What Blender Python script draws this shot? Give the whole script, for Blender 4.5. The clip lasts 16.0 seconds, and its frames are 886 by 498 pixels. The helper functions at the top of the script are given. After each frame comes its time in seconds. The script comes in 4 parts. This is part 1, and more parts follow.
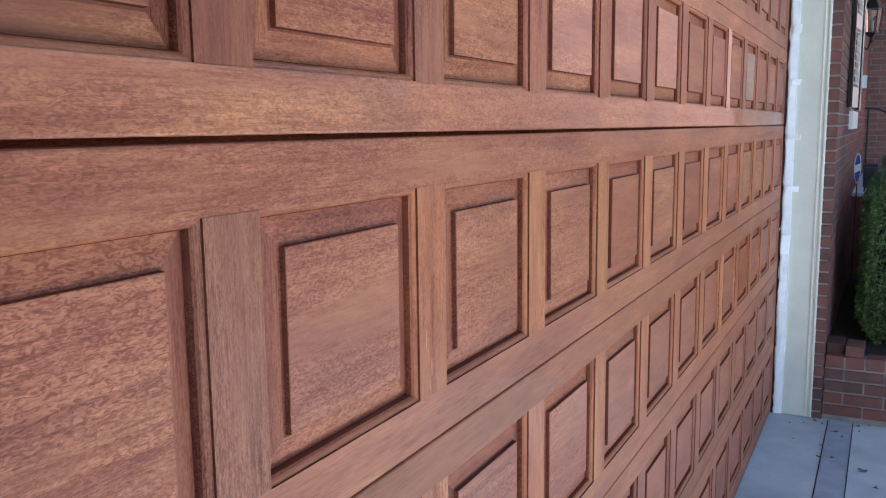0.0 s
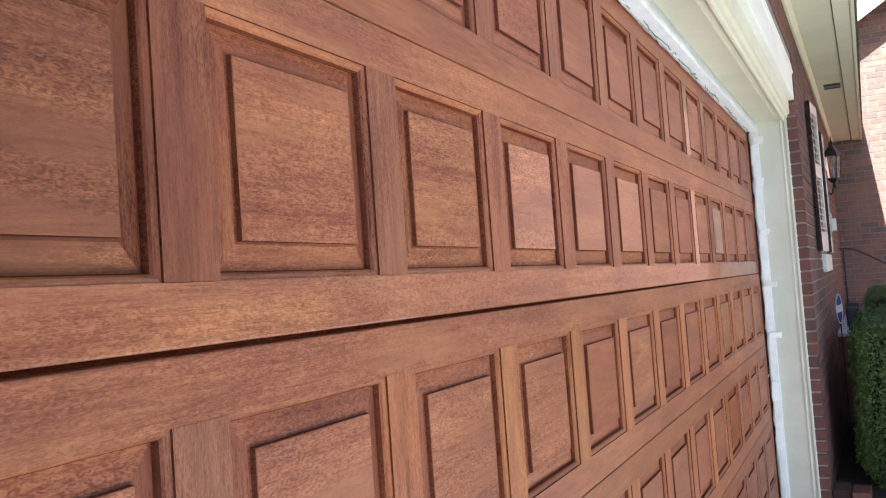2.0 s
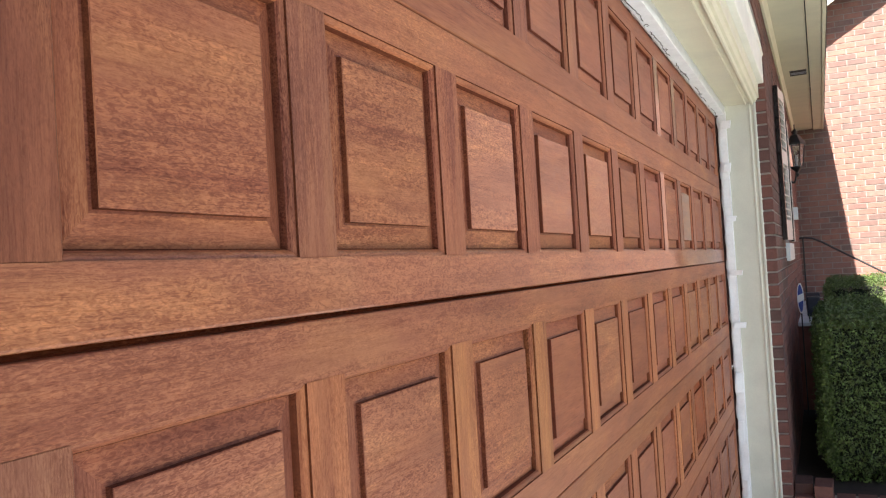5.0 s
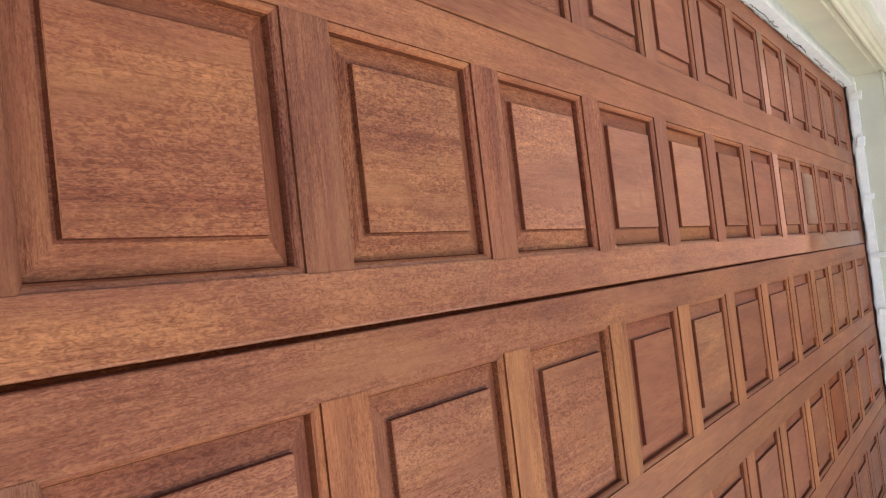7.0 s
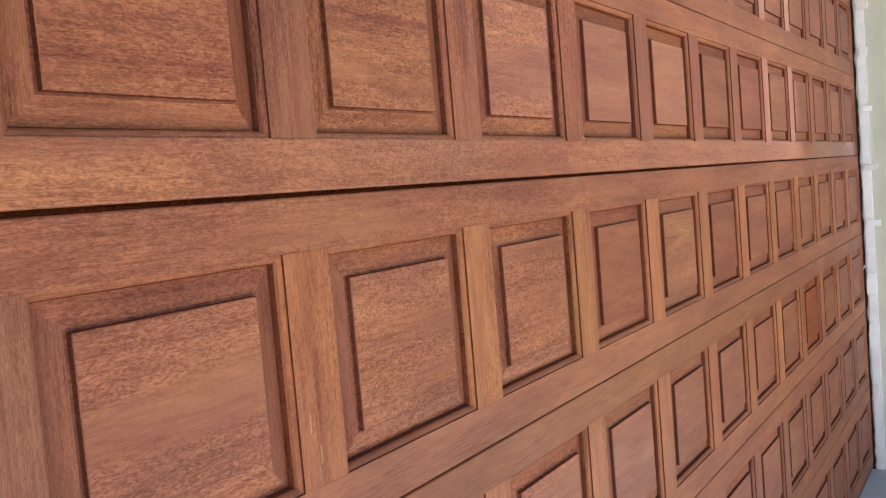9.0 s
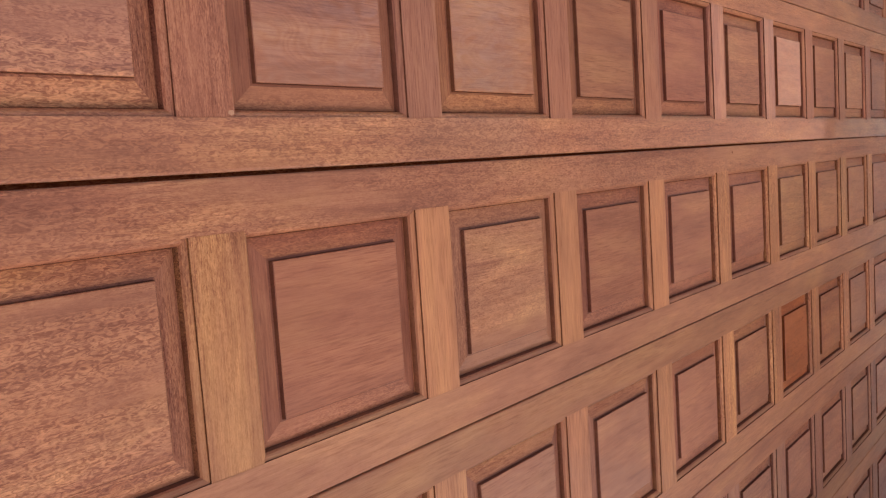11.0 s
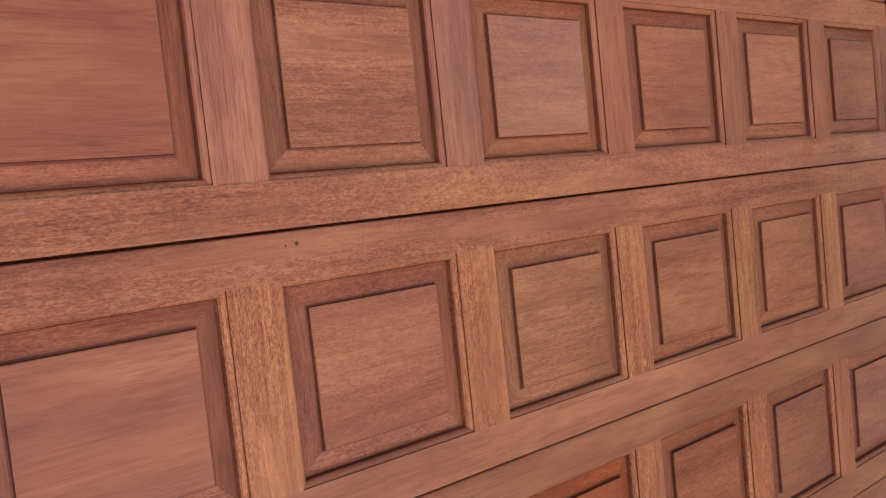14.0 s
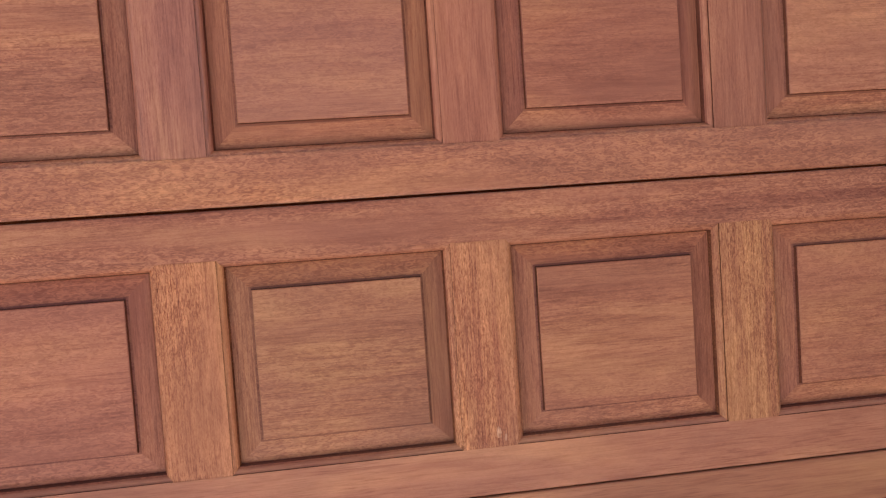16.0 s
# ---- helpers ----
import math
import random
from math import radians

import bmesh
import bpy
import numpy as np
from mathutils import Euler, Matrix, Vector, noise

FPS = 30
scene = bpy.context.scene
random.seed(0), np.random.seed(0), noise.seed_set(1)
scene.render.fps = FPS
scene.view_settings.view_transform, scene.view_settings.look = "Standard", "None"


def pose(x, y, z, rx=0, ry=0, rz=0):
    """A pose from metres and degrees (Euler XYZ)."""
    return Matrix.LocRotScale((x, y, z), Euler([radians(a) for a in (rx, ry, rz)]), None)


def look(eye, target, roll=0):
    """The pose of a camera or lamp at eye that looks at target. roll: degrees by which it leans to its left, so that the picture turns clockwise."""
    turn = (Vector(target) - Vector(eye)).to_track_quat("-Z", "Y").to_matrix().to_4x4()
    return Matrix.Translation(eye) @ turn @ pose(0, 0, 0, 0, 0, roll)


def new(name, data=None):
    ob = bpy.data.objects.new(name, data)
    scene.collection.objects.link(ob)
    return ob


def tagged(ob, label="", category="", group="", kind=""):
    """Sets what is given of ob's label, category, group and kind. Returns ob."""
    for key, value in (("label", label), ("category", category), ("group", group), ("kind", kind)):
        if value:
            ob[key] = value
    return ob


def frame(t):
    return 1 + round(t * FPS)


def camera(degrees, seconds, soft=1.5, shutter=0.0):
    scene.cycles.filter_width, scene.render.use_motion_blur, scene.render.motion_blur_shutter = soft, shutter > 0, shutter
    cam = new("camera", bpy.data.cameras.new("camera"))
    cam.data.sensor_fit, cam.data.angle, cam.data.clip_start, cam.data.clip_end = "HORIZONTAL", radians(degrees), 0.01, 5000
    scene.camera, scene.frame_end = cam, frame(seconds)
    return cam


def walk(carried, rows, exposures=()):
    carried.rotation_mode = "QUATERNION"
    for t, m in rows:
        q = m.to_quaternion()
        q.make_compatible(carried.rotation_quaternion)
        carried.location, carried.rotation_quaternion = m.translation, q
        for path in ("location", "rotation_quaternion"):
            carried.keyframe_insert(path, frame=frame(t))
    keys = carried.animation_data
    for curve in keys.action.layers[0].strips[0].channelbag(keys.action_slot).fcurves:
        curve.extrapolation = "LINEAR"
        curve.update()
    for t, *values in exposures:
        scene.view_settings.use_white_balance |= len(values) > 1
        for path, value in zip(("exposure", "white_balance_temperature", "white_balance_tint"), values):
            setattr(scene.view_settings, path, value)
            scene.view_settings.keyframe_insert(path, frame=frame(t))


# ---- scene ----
cam = camera(55.7, 16.0, soft=1.2)
# seconds, eye x y z in metres, turn rx ry rz in degrees
ROWS = [
    (0.0, 0.516, 0.081, 1.636, 81.74, 0.64, 27.72),
    (0.5, 0.530, 0.069, 1.659, 85.44, 1.16, 26.73),
    (1.0, 0.542, 0.051, 1.671, 88.10, 1.41, 26.56),
    (1.5, 0.553, 0.039, 1.675, 90.62, 2.24, 25.90),
    (2.0, 0.566, 0.058, 1.669, 92.69, 4.10, 27.00),
    (2.5, 0.602, 0.167, 1.676, 93.94, 5.45, 29.31),
    (3.0, 0.633, 0.286, 1.675, 93.82, 5.03, 32.73),
    (3.5, 0.579, 0.302, 1.667, 92.83, 3.57, 32.42),
    (4.0, 0.509, 0.254, 1.667, 91.69, 3.93, 26.51),
    (4.2, 0.490, 0.246, 1.667, 91.28, 2.55, 24.38),
    (6.3, 0.538, 0.351, 1.674, 93.02, 7.14, 26.98),
    (6.5, 0.562, 0.366, 1.672, 93.44, 6.70, 29.02),
    (7.0, 0.582, 0.363, 1.666, 92.38, 6.54, 33.73),
    (7.5, 0.594, 0.257, 1.657, 92.27, 7.84, 37.14),
    (8.0, 0.620, 0.162, 1.642, 91.44, 7.70, 38.32),
    (8.5, 0.642, 0.184, 1.632, 88.08, 4.79, 34.34),
    (9.0, 0.683, 0.321, 1.616, 86.14, 4.84, 34.34),
    (9.2, 0.710, 0.403, 1.613, 84.97, 4.39, 35.49),
    (11.3, 0.832, 1.378, 1.622, 84.44, 4.72, 40.20),
    (11.5, 0.869, 1.485, 1.639, 84.61, 5.99, 41.13),
    (12.0, 0.894, 1.705, 1.633, 85.51, 5.60, 42.64),
    (12.5, 0.865, 1.979, 1.634, 85.84, 2.14, 43.16),
    (13.0, 0.866, 2.233, 1.630, 85.46, 3.29, 41.93),
    (13.5, 0.925, 2.540, 1.642, 86.07, 4.66, 47.18),
    (14.0, 0.974, 2.804, 1.651, 86.31, 5.94, 50.86),
    (14.5, 0.996, 3.098, 1.646, 88.09, 4.42, 55.42),
    (15.0, 1.051, 3.375, 1.627, 87.67, 2.56, 63.68),
    (15.5, 1.117, 3.611, 1.649, 86.09, 4.41, 73.08),
    (16.0, 1.085, 3.825, 1.617, 86.75, 3.90, 81.84),
]
walk(cam, [(t, pose(x, y, z, rx, ry, rz)) for t, x, y, z, rx, ry, rz in ROWS], exposures=[(0.0, 2.27, 5300, 7), (1.0, 2.33, 5600, 7), (2.0, 2.30, 5950, 8), (3.0, 2.17, 6250, 9), (4.0, 2.16, 6450, 10), (6.5, 2.10, 6550, 10), (8.0, 2.14, 6650, 11), (12.5, 2.24, 6500, 15), (14.5, 2.26, 6650, 20), (16.0, 2.37, 6400, 18)])

# ---- light: a high sun behind the house, the door in open shade ----
SUN_WAY = Vector((0.115, 1.05, -1.0)).normalized()
world = bpy.data.worlds.new("world")
scene.world = world
world.use_nodes = True
wn = world.node_tree
sky = wn.nodes.new("ShaderNodeTexSky")
sky.sky_type, sky.sun_disc = "NISHITA", False
sky.sun_elevation, sky.sun_rotation = math.asin(-SUN_WAY.z), math.atan2(-SUN_WAY.x, -SUN_WAY.y)
wn.links.new(sky.outputs[0], wn.nodes["Background"].inputs[0])
wn.nodes["Background"].inputs[1].default_value = 0.05
sun = new("sun", bpy.data.lights.new("sun", "SUN"))
sun.data.energy, sun.data.angle, sun.data.color = 5.0, radians(0.53), (1.0, 0.95, 0.87)
sun.matrix_world = look((0, 0, 20), Vector((0, 0, 20)) + SUN_WAY)


# ---- materials ----
def nodes_of(name):
    m = bpy.data.materials.new(name)
    m.use_nodes = True
    nt = m.node_tree
    return m, nt, nt.nodes["Principled BSDF"]


def add(nt, kind, **vals):
    n = nt.nodes.new(kind)
    for k, v in vals.items():
        if k in n.inputs:
            n.inputs[k].default_value = v
    return n


def ramp(nt, fac, stops):
    r = nt.nodes.new("ShaderNodeValToRGB")
    els = r.color_ramp.elements
    while len(els) < len(stops):
        els.new(0.5)
    for e, (p, c) in zip(els, stops):
        e.position, e.color = p, (*c, 1)
    nt.links.new(fac, r.inputs[0])
    return r.outputs[0]


def mix(nt, kind, fac, a, b):
    n = nt.nodes.new("ShaderNodeMix")
    n.data_type, n.blend_type = "RGBA", kind
    for sock, v in ((n.inputs[0], fac), (n.inputs[6], a), (n.inputs[7], b)):
        if isinstance(v, (int, float)):
            sock.default_value = v
        elif isinstance(v, tuple):
            sock.default_value = (*v, 1)
        else:
            nt.links.new(v, sock)
    return n.outputs[2]


def coords(nt, scale, spread=0.0):
    """Object coordinates, shifted at random from piece to piece, then scaled."""
    tc = nt.nodes.new("ShaderNodeTexCoord")
    out = tc.outputs["Object"]
    if spread:
        info = nt.nodes.new("ShaderNodeObjectInfo")
        mul = nt.nodes.new("ShaderNodeVectorMath")
        mul.operation = "MULTIPLY_ADD"
        comb = nt.nodes.new("ShaderNodeCombineXYZ")
        for i, k in enumerate((1.0, 2.7, 6.1)):
            sc = nt.nodes.new("ShaderNodeMath")
            sc.operation = "MULTIPLY"
            sc.inputs[1].default_value = k * spread
            nt.links.new(info.outputs["Random"], sc.inputs[0])
            nt.links.new(sc.outputs[0], comb.inputs[i])
        mul.inputs[1].default_value = (1, 1, 1)
        nt.links.new(out, mul.inputs[0])
        nt.links.new(comb.outputs[0], mul.inputs[2])
        out = mul.outputs[0]
    mp = nt.nodes.new("ShaderNodeMapping")
    mp.inputs["Scale"].default_value = scale
    nt.links.new(out, mp.inputs[0])
    return mp.outputs[0]


def noise_tex(nt, vec, scale=1.0, detail=3.0, rough=0.5, distortion=0.0):
    n = add(nt, "ShaderNodeTexNoise", Scale=scale, Detail=detail, Roughness=rough, Distortion=distortion)
    nt.links.new(vec, n.inputs["Vector"])
    return n.outputs["Fac"]


def bump(nt, bsdf, height, strength, distance):
    b = add(nt, "ShaderNodeBump", Strength=strength, Distance=distance)
    nt.links.new(height, b.inputs["Height"])
    nt.links.new(b.outputs[0], bsdf.inputs["Normal"])


def wood(name, upright=False, dark=1.0, sheen=1.0, coat=0.10, least=0.0):
    """Oiled mahogany: broad ribbons, a fine interlocked figure and short open pores along the grain."""
    m, nt, bsdf = nodes_of(name)

    def along(a, c):
        return (c, c, a) if upright else (c, a, c)

    broad = noise_tex(nt, coords(nt, along(3, 13), 17), 1.0, 3.0, 0.5, 0.4)
    ribbon = noise_tex(nt, coords(nt, along(7, 90), 23), 1.0, 4.0, 0.6, 0.8)
    figure = noise_tex(nt, coords(nt, along(120, 330), 31), 1.0, 2.0, 0.6, 1.4)
    where = noise_tex(nt, coords(nt, along(2.5, 9), 37), 1.0, 2.0, 0.5)
    lines = noise_tex(nt, coords(nt, along(20, 450), 41), 1.0, 3.0, 0.6, 0.5)
    pores = noise_tex(nt, coords(nt, along(95, 1000), 43), 1.0, 2.0, 0.6, 0.3)
    blotch = noise_tex(nt, coords(nt, along(3.5, 14), 13), 1.0, 6.0, 0.68, 0.5)
    ripple = noise_tex(nt, coords(nt, along(85, 250), 57), 1.0, 2.0, 0.5, 1.6)
    rippled = noise_tex(nt, coords(nt, along(1.8, 16), 61), 1.0, 2.0, 0.5)
    bands = noise_tex(nt, coords(nt, along(1.1, 48), 71), 1.0, 3.0, 0.55, 0.3)
    hair = noise_tex(nt, coords(nt, along(26, 700), 67), 1.0, 2.0, 0.6, 0.4)
    tone = dark if isinstance(dark, tuple) else (dark,) * 3
    c = [tuple(d * v for d, v in zip(tone, k)) for k in ((0.298, 0.118, 0.073), (0.350, 0.140, 0.084), (0.406, 0.176, 0.096))]
    col = ramp(nt, broad, ((0.32, c[0]), (0.5, c[1]), (0.68, c[2])))
    col = mix(nt, "MULTIPLY", 0.6, col, ramp(nt, ribbon, ((0.34, (0.80, 0.74, 0.73)), (0.52, (1.0, 1.0, 1.0)), (0.70, (1.12, 1.13, 1.11)))))
    speck = ramp(nt, figure, ((0.36, (0.68, 0.55, 0.49) if upright else (0.83, 0.76, 0.73)), (0.5, (1.0, 1.0, 1.0)), (0.64, (1.28, 1.30, 1.21) if upright else (1.20, 1.21, 1.15))))
    patch = ramp(nt, where, ((0.40, (0.45 if upright else 0.18,) * 3), (0.60, (0.80 if upright else 0.62,) * 3)))
    if coat > 0.95:
        swirl = ramp(nt, noise_tex(nt, coords(nt, along(5, 14), 51), 1.0, 2.0, 0.45, 1.6), tuple((0.28 + 0.04 * i, (float(i % 2),) * 3) for i in range(12)))   # contour figure
        col = mix(nt, "MULTIPLY", 1.0, col, ramp(nt, swirl, ((0.0, (0.93, 0.90, 0.90)), (1.0, (1.05, 1.05, 1.03)))))
    info = nt.nodes.new("ShaderNodeObjectInfo")
    strong = nt.nodes.new("ShaderNodeMath")      # the piece's own share of figured grain
    strong.operation = "MULTIPLY"
    nt.links.new(ramp(nt, where, ((0.40, (0.3, 0.3, 0.3)), (0.60, (1.0, 1.0, 1.0)))), strong.inputs[0])
    floor = nt.nodes.new("ShaderNodeMath")
    floor.operation = "MAXIMUM"
    floor.inputs[1].default_value = least
    nt.links.new(info.outputs["Alpha"], floor.inputs[0])
    nt.links.new(floor.outputs[0], strong.inputs[1])
    waves = nt.nodes.new("ShaderNodeMath")       # ripples across the grain, in bands, in place of the streaks
    waves.operation = "MULTIPLY"
    nt.links.new(floor.outputs[0], waves.inputs[0])
    nt.links.new(ramp(nt, rippled, ((0.36, (0.0, 0.0, 0.0)), (0.50, (0.0 if upright else 1.0,) * 3))), waves.inputs[1])
    streaks = nt.nodes.new("ShaderNodeMath")
    streaks.operation = "MULTIPLY"
    nt.links.new(strong.outputs[0], streaks.inputs[0])
    nt.links.new(ramp(nt, rippled, ((0.43, (1.0, 1.0, 1.0)), (0.55, (1.0 if upright else 0.4,) * 3))), streaks.inputs[1])
    col = mix(nt, "MULTIPLY", streaks.outputs[0], col, speck)
    col = mix(nt, "MULTIPLY", waves.outputs[0], col, ramp(nt, ripple, ((0.37, (0.70, 0.60, 0.58)), (0.49, (1.0, 1.0, 1.0)), (0.62, (1.36, 1.38, 1.27)))))
    col = mix(nt, "MULTIPLY", 0.2, col, ramp(nt, hair, ((0.36, (0.74, 0.66, 0.64)), (0.48, (1.0, 1.0, 1.0)), (0.64, (1.14, 1.16, 1.13)))))
    col = mix(nt, "MULTIPLY", patch, col, ramp(nt, lines, ((0.34, (0.66, 0.56, 0.55)), (0.48, (1.0, 1.0, 1.0)), (0.66, (1.18, 1.20, 1.16)))))
    col = mix(nt, "MULTIPLY", strong.outputs[0], col, ramp(nt, pores, ((0.37, (0.55, 0.43, 0.39) if upright else (0.72, 0.62, 0.58)), (0.47, (1.0, 1.0, 1.0)))))
    col = mix(nt, "MULTIPLY", 0.6, col, ramp(nt, blotch, ((0.34, (0.76, 0.69, 0.72)), (0.52, (1.0, 0.98, 0.98)), (0.68, (1.12, 1.09, 1.02)))))
    col = mix(nt, "MULTIPLY", 1.0, col, info.outputs["Color"])
    col = mix(nt, "MULTIPLY", strong.outputs[0], col, ramp(nt, bands, ((0.34, (0.70, 0.60, 0.66)), (0.46, (1.0, 1.0, 1.0)), (0.60, (1.0, 1.0, 1.0)), (0.72, (1.16, 1.16, 1.05)))))
    hsv = nt.nodes.new("ShaderNodeHueSaturation")
    mr = add(nt, "ShaderNodeMapRange")
    mr.inputs[3].default_value, mr.inputs[4].default_value = 0.96, 1.07
    nt.links.new(info.outputs["Random"], mr.inputs[0])
    nt.links.new(mr.outputs[0], hsv.inputs["Value"])
    nt.links.new(col, hsv.inputs["Color"])
    nt.links.new(hsv.outputs[0], bsdf.inputs["Base Color"])
    rr = add(nt, "ShaderNodeMapRange")
    rr.inputs[3].default_value, rr.inputs[4].default_value = (0.40, 0.60) if sheen else (0.85, 0.95)
    nt.links.new(blotch, rr.inputs[0])
    nt.links.new(rr.outputs[0], bsdf.inputs["Roughness"])
    bsdf.inputs["Specular IOR Level"].default_value = 0.10 * sheen + 0.05
    bsdf.inputs["Coat Weight"].default_value, bsdf.inputs["Coat Roughness"].default_value, bsdf.inputs["Coat IOR"].default_value = coat * sheen, 0.07, 1.42 if coat > 0.95 else 1.33 if coat > 0.88 else 1.30 if coat > 0.5 else 1.27
    hsum = nt.nodes.new("ShaderNodeMath")
    hsum.operation = "MULTIPLY_ADD"
    hsum.inputs[1].default_value = 0.5
    nt.links.new(figure, hsum.inputs[0])
    nt.links.new(pores, hsum.inputs[2])
    if coat > 0.95:                               # the oil lies thin over the swirling grain
        thin = add(nt, "ShaderNodeMapRange")
        thin.inputs[1].default_value, thin.inputs[2].default_value, thin.inputs[3].default_value, thin.inputs[4].default_value = 0.0, 1.0, 0.12, 1.0
        nt.links.new(swirl, thin.inputs[0])
        nt.links.new(thin.outputs[0], bsdf.inputs["Coat Weight"])
    bump(nt, bsdf, hsum.outputs[0], 0.16, 0.0010)
    return m


def plain(name, colour, rough=0.5, var=0.12, scale=9.0, metal=0.0, grain=140.0, bumpy=0.15, spread=5.0):
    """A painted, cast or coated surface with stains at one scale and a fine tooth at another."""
    m, nt, bsdf = nodes_of(name)
    big = noise_tex(nt, coords(nt, (scale,) * 3, spread), 1.0, 4.0, 0.6)
    small = noise_tex(nt, coords(nt, (grain,) * 3, spread), 1.0, 3.0, 0.6)
    lo, hi = tuple(v * (1 - 2 * var) for v in colour), tuple(min(1, v * (1 + 1.2 * var)) for v in colour)
    col = ramp(nt, big, ((0.3, lo), (0.55, colour), (0.75, hi)))
    col = mix(nt, "MULTIPLY", 0.5, col, ramp(nt, small, ((0.35, (1 - var, 1 - var, 1 - var)), (0.6, (1.05, 1.05, 1.05)))))
    nt.links.new(col, bsdf.inputs["Base Color"])
    rr = add(nt, "ShaderNodeMapRange")
    rr.inputs[3].default_value, rr.inputs[4].default_value = max(0.03, rough - 0.1), min(1, rough + 0.12)
    nt.links.new(big, rr.inputs[0])
    nt.links.new(rr.outputs[0], bsdf.inputs["Roughness"])
    bsdf.inputs["Metallic"].default_value = metal
    if bumpy:
        bump(nt, bsdf, small, bumpy, 0.002)
    return m


def brick_clay(name, island=False, pale=(1.0, 1.0, 1.0)):
    m, nt, bsdf = nodes_of(name)
    if island:
        rnd = nt.nodes.new("ShaderNodeNewGeometry").outputs["Random Per Island"]
    else:
        rnd = nt.nodes.new("ShaderNodeObjectInfo").outputs["Random"]
    shades = ((0.105, 0.056, 0.050), (0.150, 0.062, 0.052), (0.205, 0.076, 0.058), (0.165, 0.074, 0.062))
    tone = ramp(nt, rnd, tuple(zip((0.0, 0.3, 0.65, 1.0), (tuple(p * v for p, v in zip(pale, k)) for k in shades))))
    big = noise_tex(nt, coords(nt, (14, 14, 14), 0 if island else 9), 1.0, 4.0, 0.65)
    small = noise_tex(nt, coords(nt, (260, 260, 260)), 1.0, 3.0, 0.6)
    col = mix(nt, "MULTIPLY", 0.8, tone, ramp(nt, big, ((0.3, (0.68, 0.66, 0.68)), (0.7, (1.2, 1.18, 1.15)))))
    col = mix(nt, "MULTIPLY", 0.5, col, ramp(nt, small, ((0.35, (0.6, 0.6, 0.6)), (0.6, (1.1, 1.1, 1.1)))))
    nt.links.new(col, bsdf.inputs["Base Color"])
    bsdf.inputs["Roughness"].default_value = 0.85
    bump(nt, bsdf, small, 0.4, 0.003)
    return m


def leaf_mat(name, a, b):
    m, nt, bsdf = nodes_of(name)
    rnd = nt.nodes.new("ShaderNodeNewGeometry").outputs["Random Per Island"]
    col = ramp(nt, rnd, ((0.0, a), (0.8, b), (1.0, tuple(v * 1.7 for v in b))))
    nt.links.new(col, bsdf.inputs["Base Color"])
    bsdf.inputs["Roughness"].default_value = 0.55
    return m


WOOD_H, WOOD_V = wood("mahogany_along"), wood("mahogany_upright", True)
# darker copies of the wood: recess shade and stain put into the colour
DEEP_H, DEEP_V = wood("mahogany_deep_stain_shade", dark=(0.96, 0.90, 0.86), sheen=0.7, least=0.6), wood("mahogany_deep_stain_shade_upright", True, dark=(0.86, 0.82, 0.86), sheen=0.7, least=0.2)
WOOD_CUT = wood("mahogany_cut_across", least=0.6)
WOOD_OILED = wood("mahogany_freshly_oiled", coat=1.0)
RAIL_OILED, STILE_OILED = wood("mahogany_oiled_rail", coat=0.6), wood("mahogany_oiled_stile", True, coat=0.85)
WOOD_SATIN = wood("mahogany_satin_oil", coat=0.9)
FRESH = wood("bare_scuffed_mahogany", True, dark=(1.45, 1.75, 1.7), coat=0.0)
WOOD_BACK = wood("mahogany_backing", dark=(0.55, 0.36, 0.30), sheen=0.0)
# darkest copies, for shade and stain in quirks and steps, and for knots
DARK_WOOD = wood("stain_shade_and_knot", dark=(0.39, 0.34, 0.36), sheen=0.0)
STEP_DARK = wood("stain_and_shade_at_step", dark=(0.60, 0.52, 0.55))
CREAM = plain("cream_paint", (0.71, 0.665, 0.50), 0.5, 0.05, 4, bumpy=0.05)
# shaded and lit copies of the cream paint, for the jambs and the frieze
CREAM_SHADED = plain("cream_paint_shaded", (0.64, 0.635, 0.535), 0.5, 0.05, 4, bumpy=0.05)
CREAM_LIT = plain("cream_paint_lit", (0.86, 0.835, 0.76), 0.45, 0.05, 4, bumpy=0.05)
TAPE = plain("white_masking_tape", (0.93, 0.93, 0.93), 0.7, 0.04, 22, bumpy=0.2)
PAPER = plain("torn_paper", (0.92, 0.80, 0.75), 0.8, 0.25, 60, bumpy=0.3)
CONCRETE = plain("concrete", (0.49, 0.535, 0.56), 0.85, 0.14, 2.2, grain=90, bumpy=0.25)
MORTAR = plain("mortar", (0.29, 0.255, 0.23), 0.95, 0.12, 12, bumpy=0.4)
# BRICK_FAR is a paler copy of BRICK, light on outward faces put into it
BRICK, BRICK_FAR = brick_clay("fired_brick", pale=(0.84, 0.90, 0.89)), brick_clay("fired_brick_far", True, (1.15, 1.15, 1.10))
# wing bricks are a paler copy: sunlight on that wall put into the colour
BRICK_SUNLIT = brick_clay("fired_brick_sunlit", True, (1.5, 1.85, 1.8))
# much darker copy: shade on the left loose brick put into its colour
BRICK_SHADED = brick_clay("shaded_brick", False, (0.35, 0.42, 0.45))
STEEL = plain("dull_steel", (0.42, 0.47, 0.55), 0.5, 0.12, 8, metal=0.25)
DARK_GAP = plain("dark_in_gaps", (0.03, 0.028, 0.025), 0.95, 0.2)
BLACK_PAINT = plain("black_paint", (0.018, 0.014, 0.014), 0.22, 0.1, 10, bumpy=0.03)
# pale colour stands for the sky's sheen on glossy black shutters
PALE = plain("painted_sky_sheen", (0.62, 0.55, 0.50), 0.4, 0.1, 10, bumpy=0.08)
RUBBER = plain("perished_rubber", (0.045, 0.018, 0.014), 0.8, 0.3, 30)
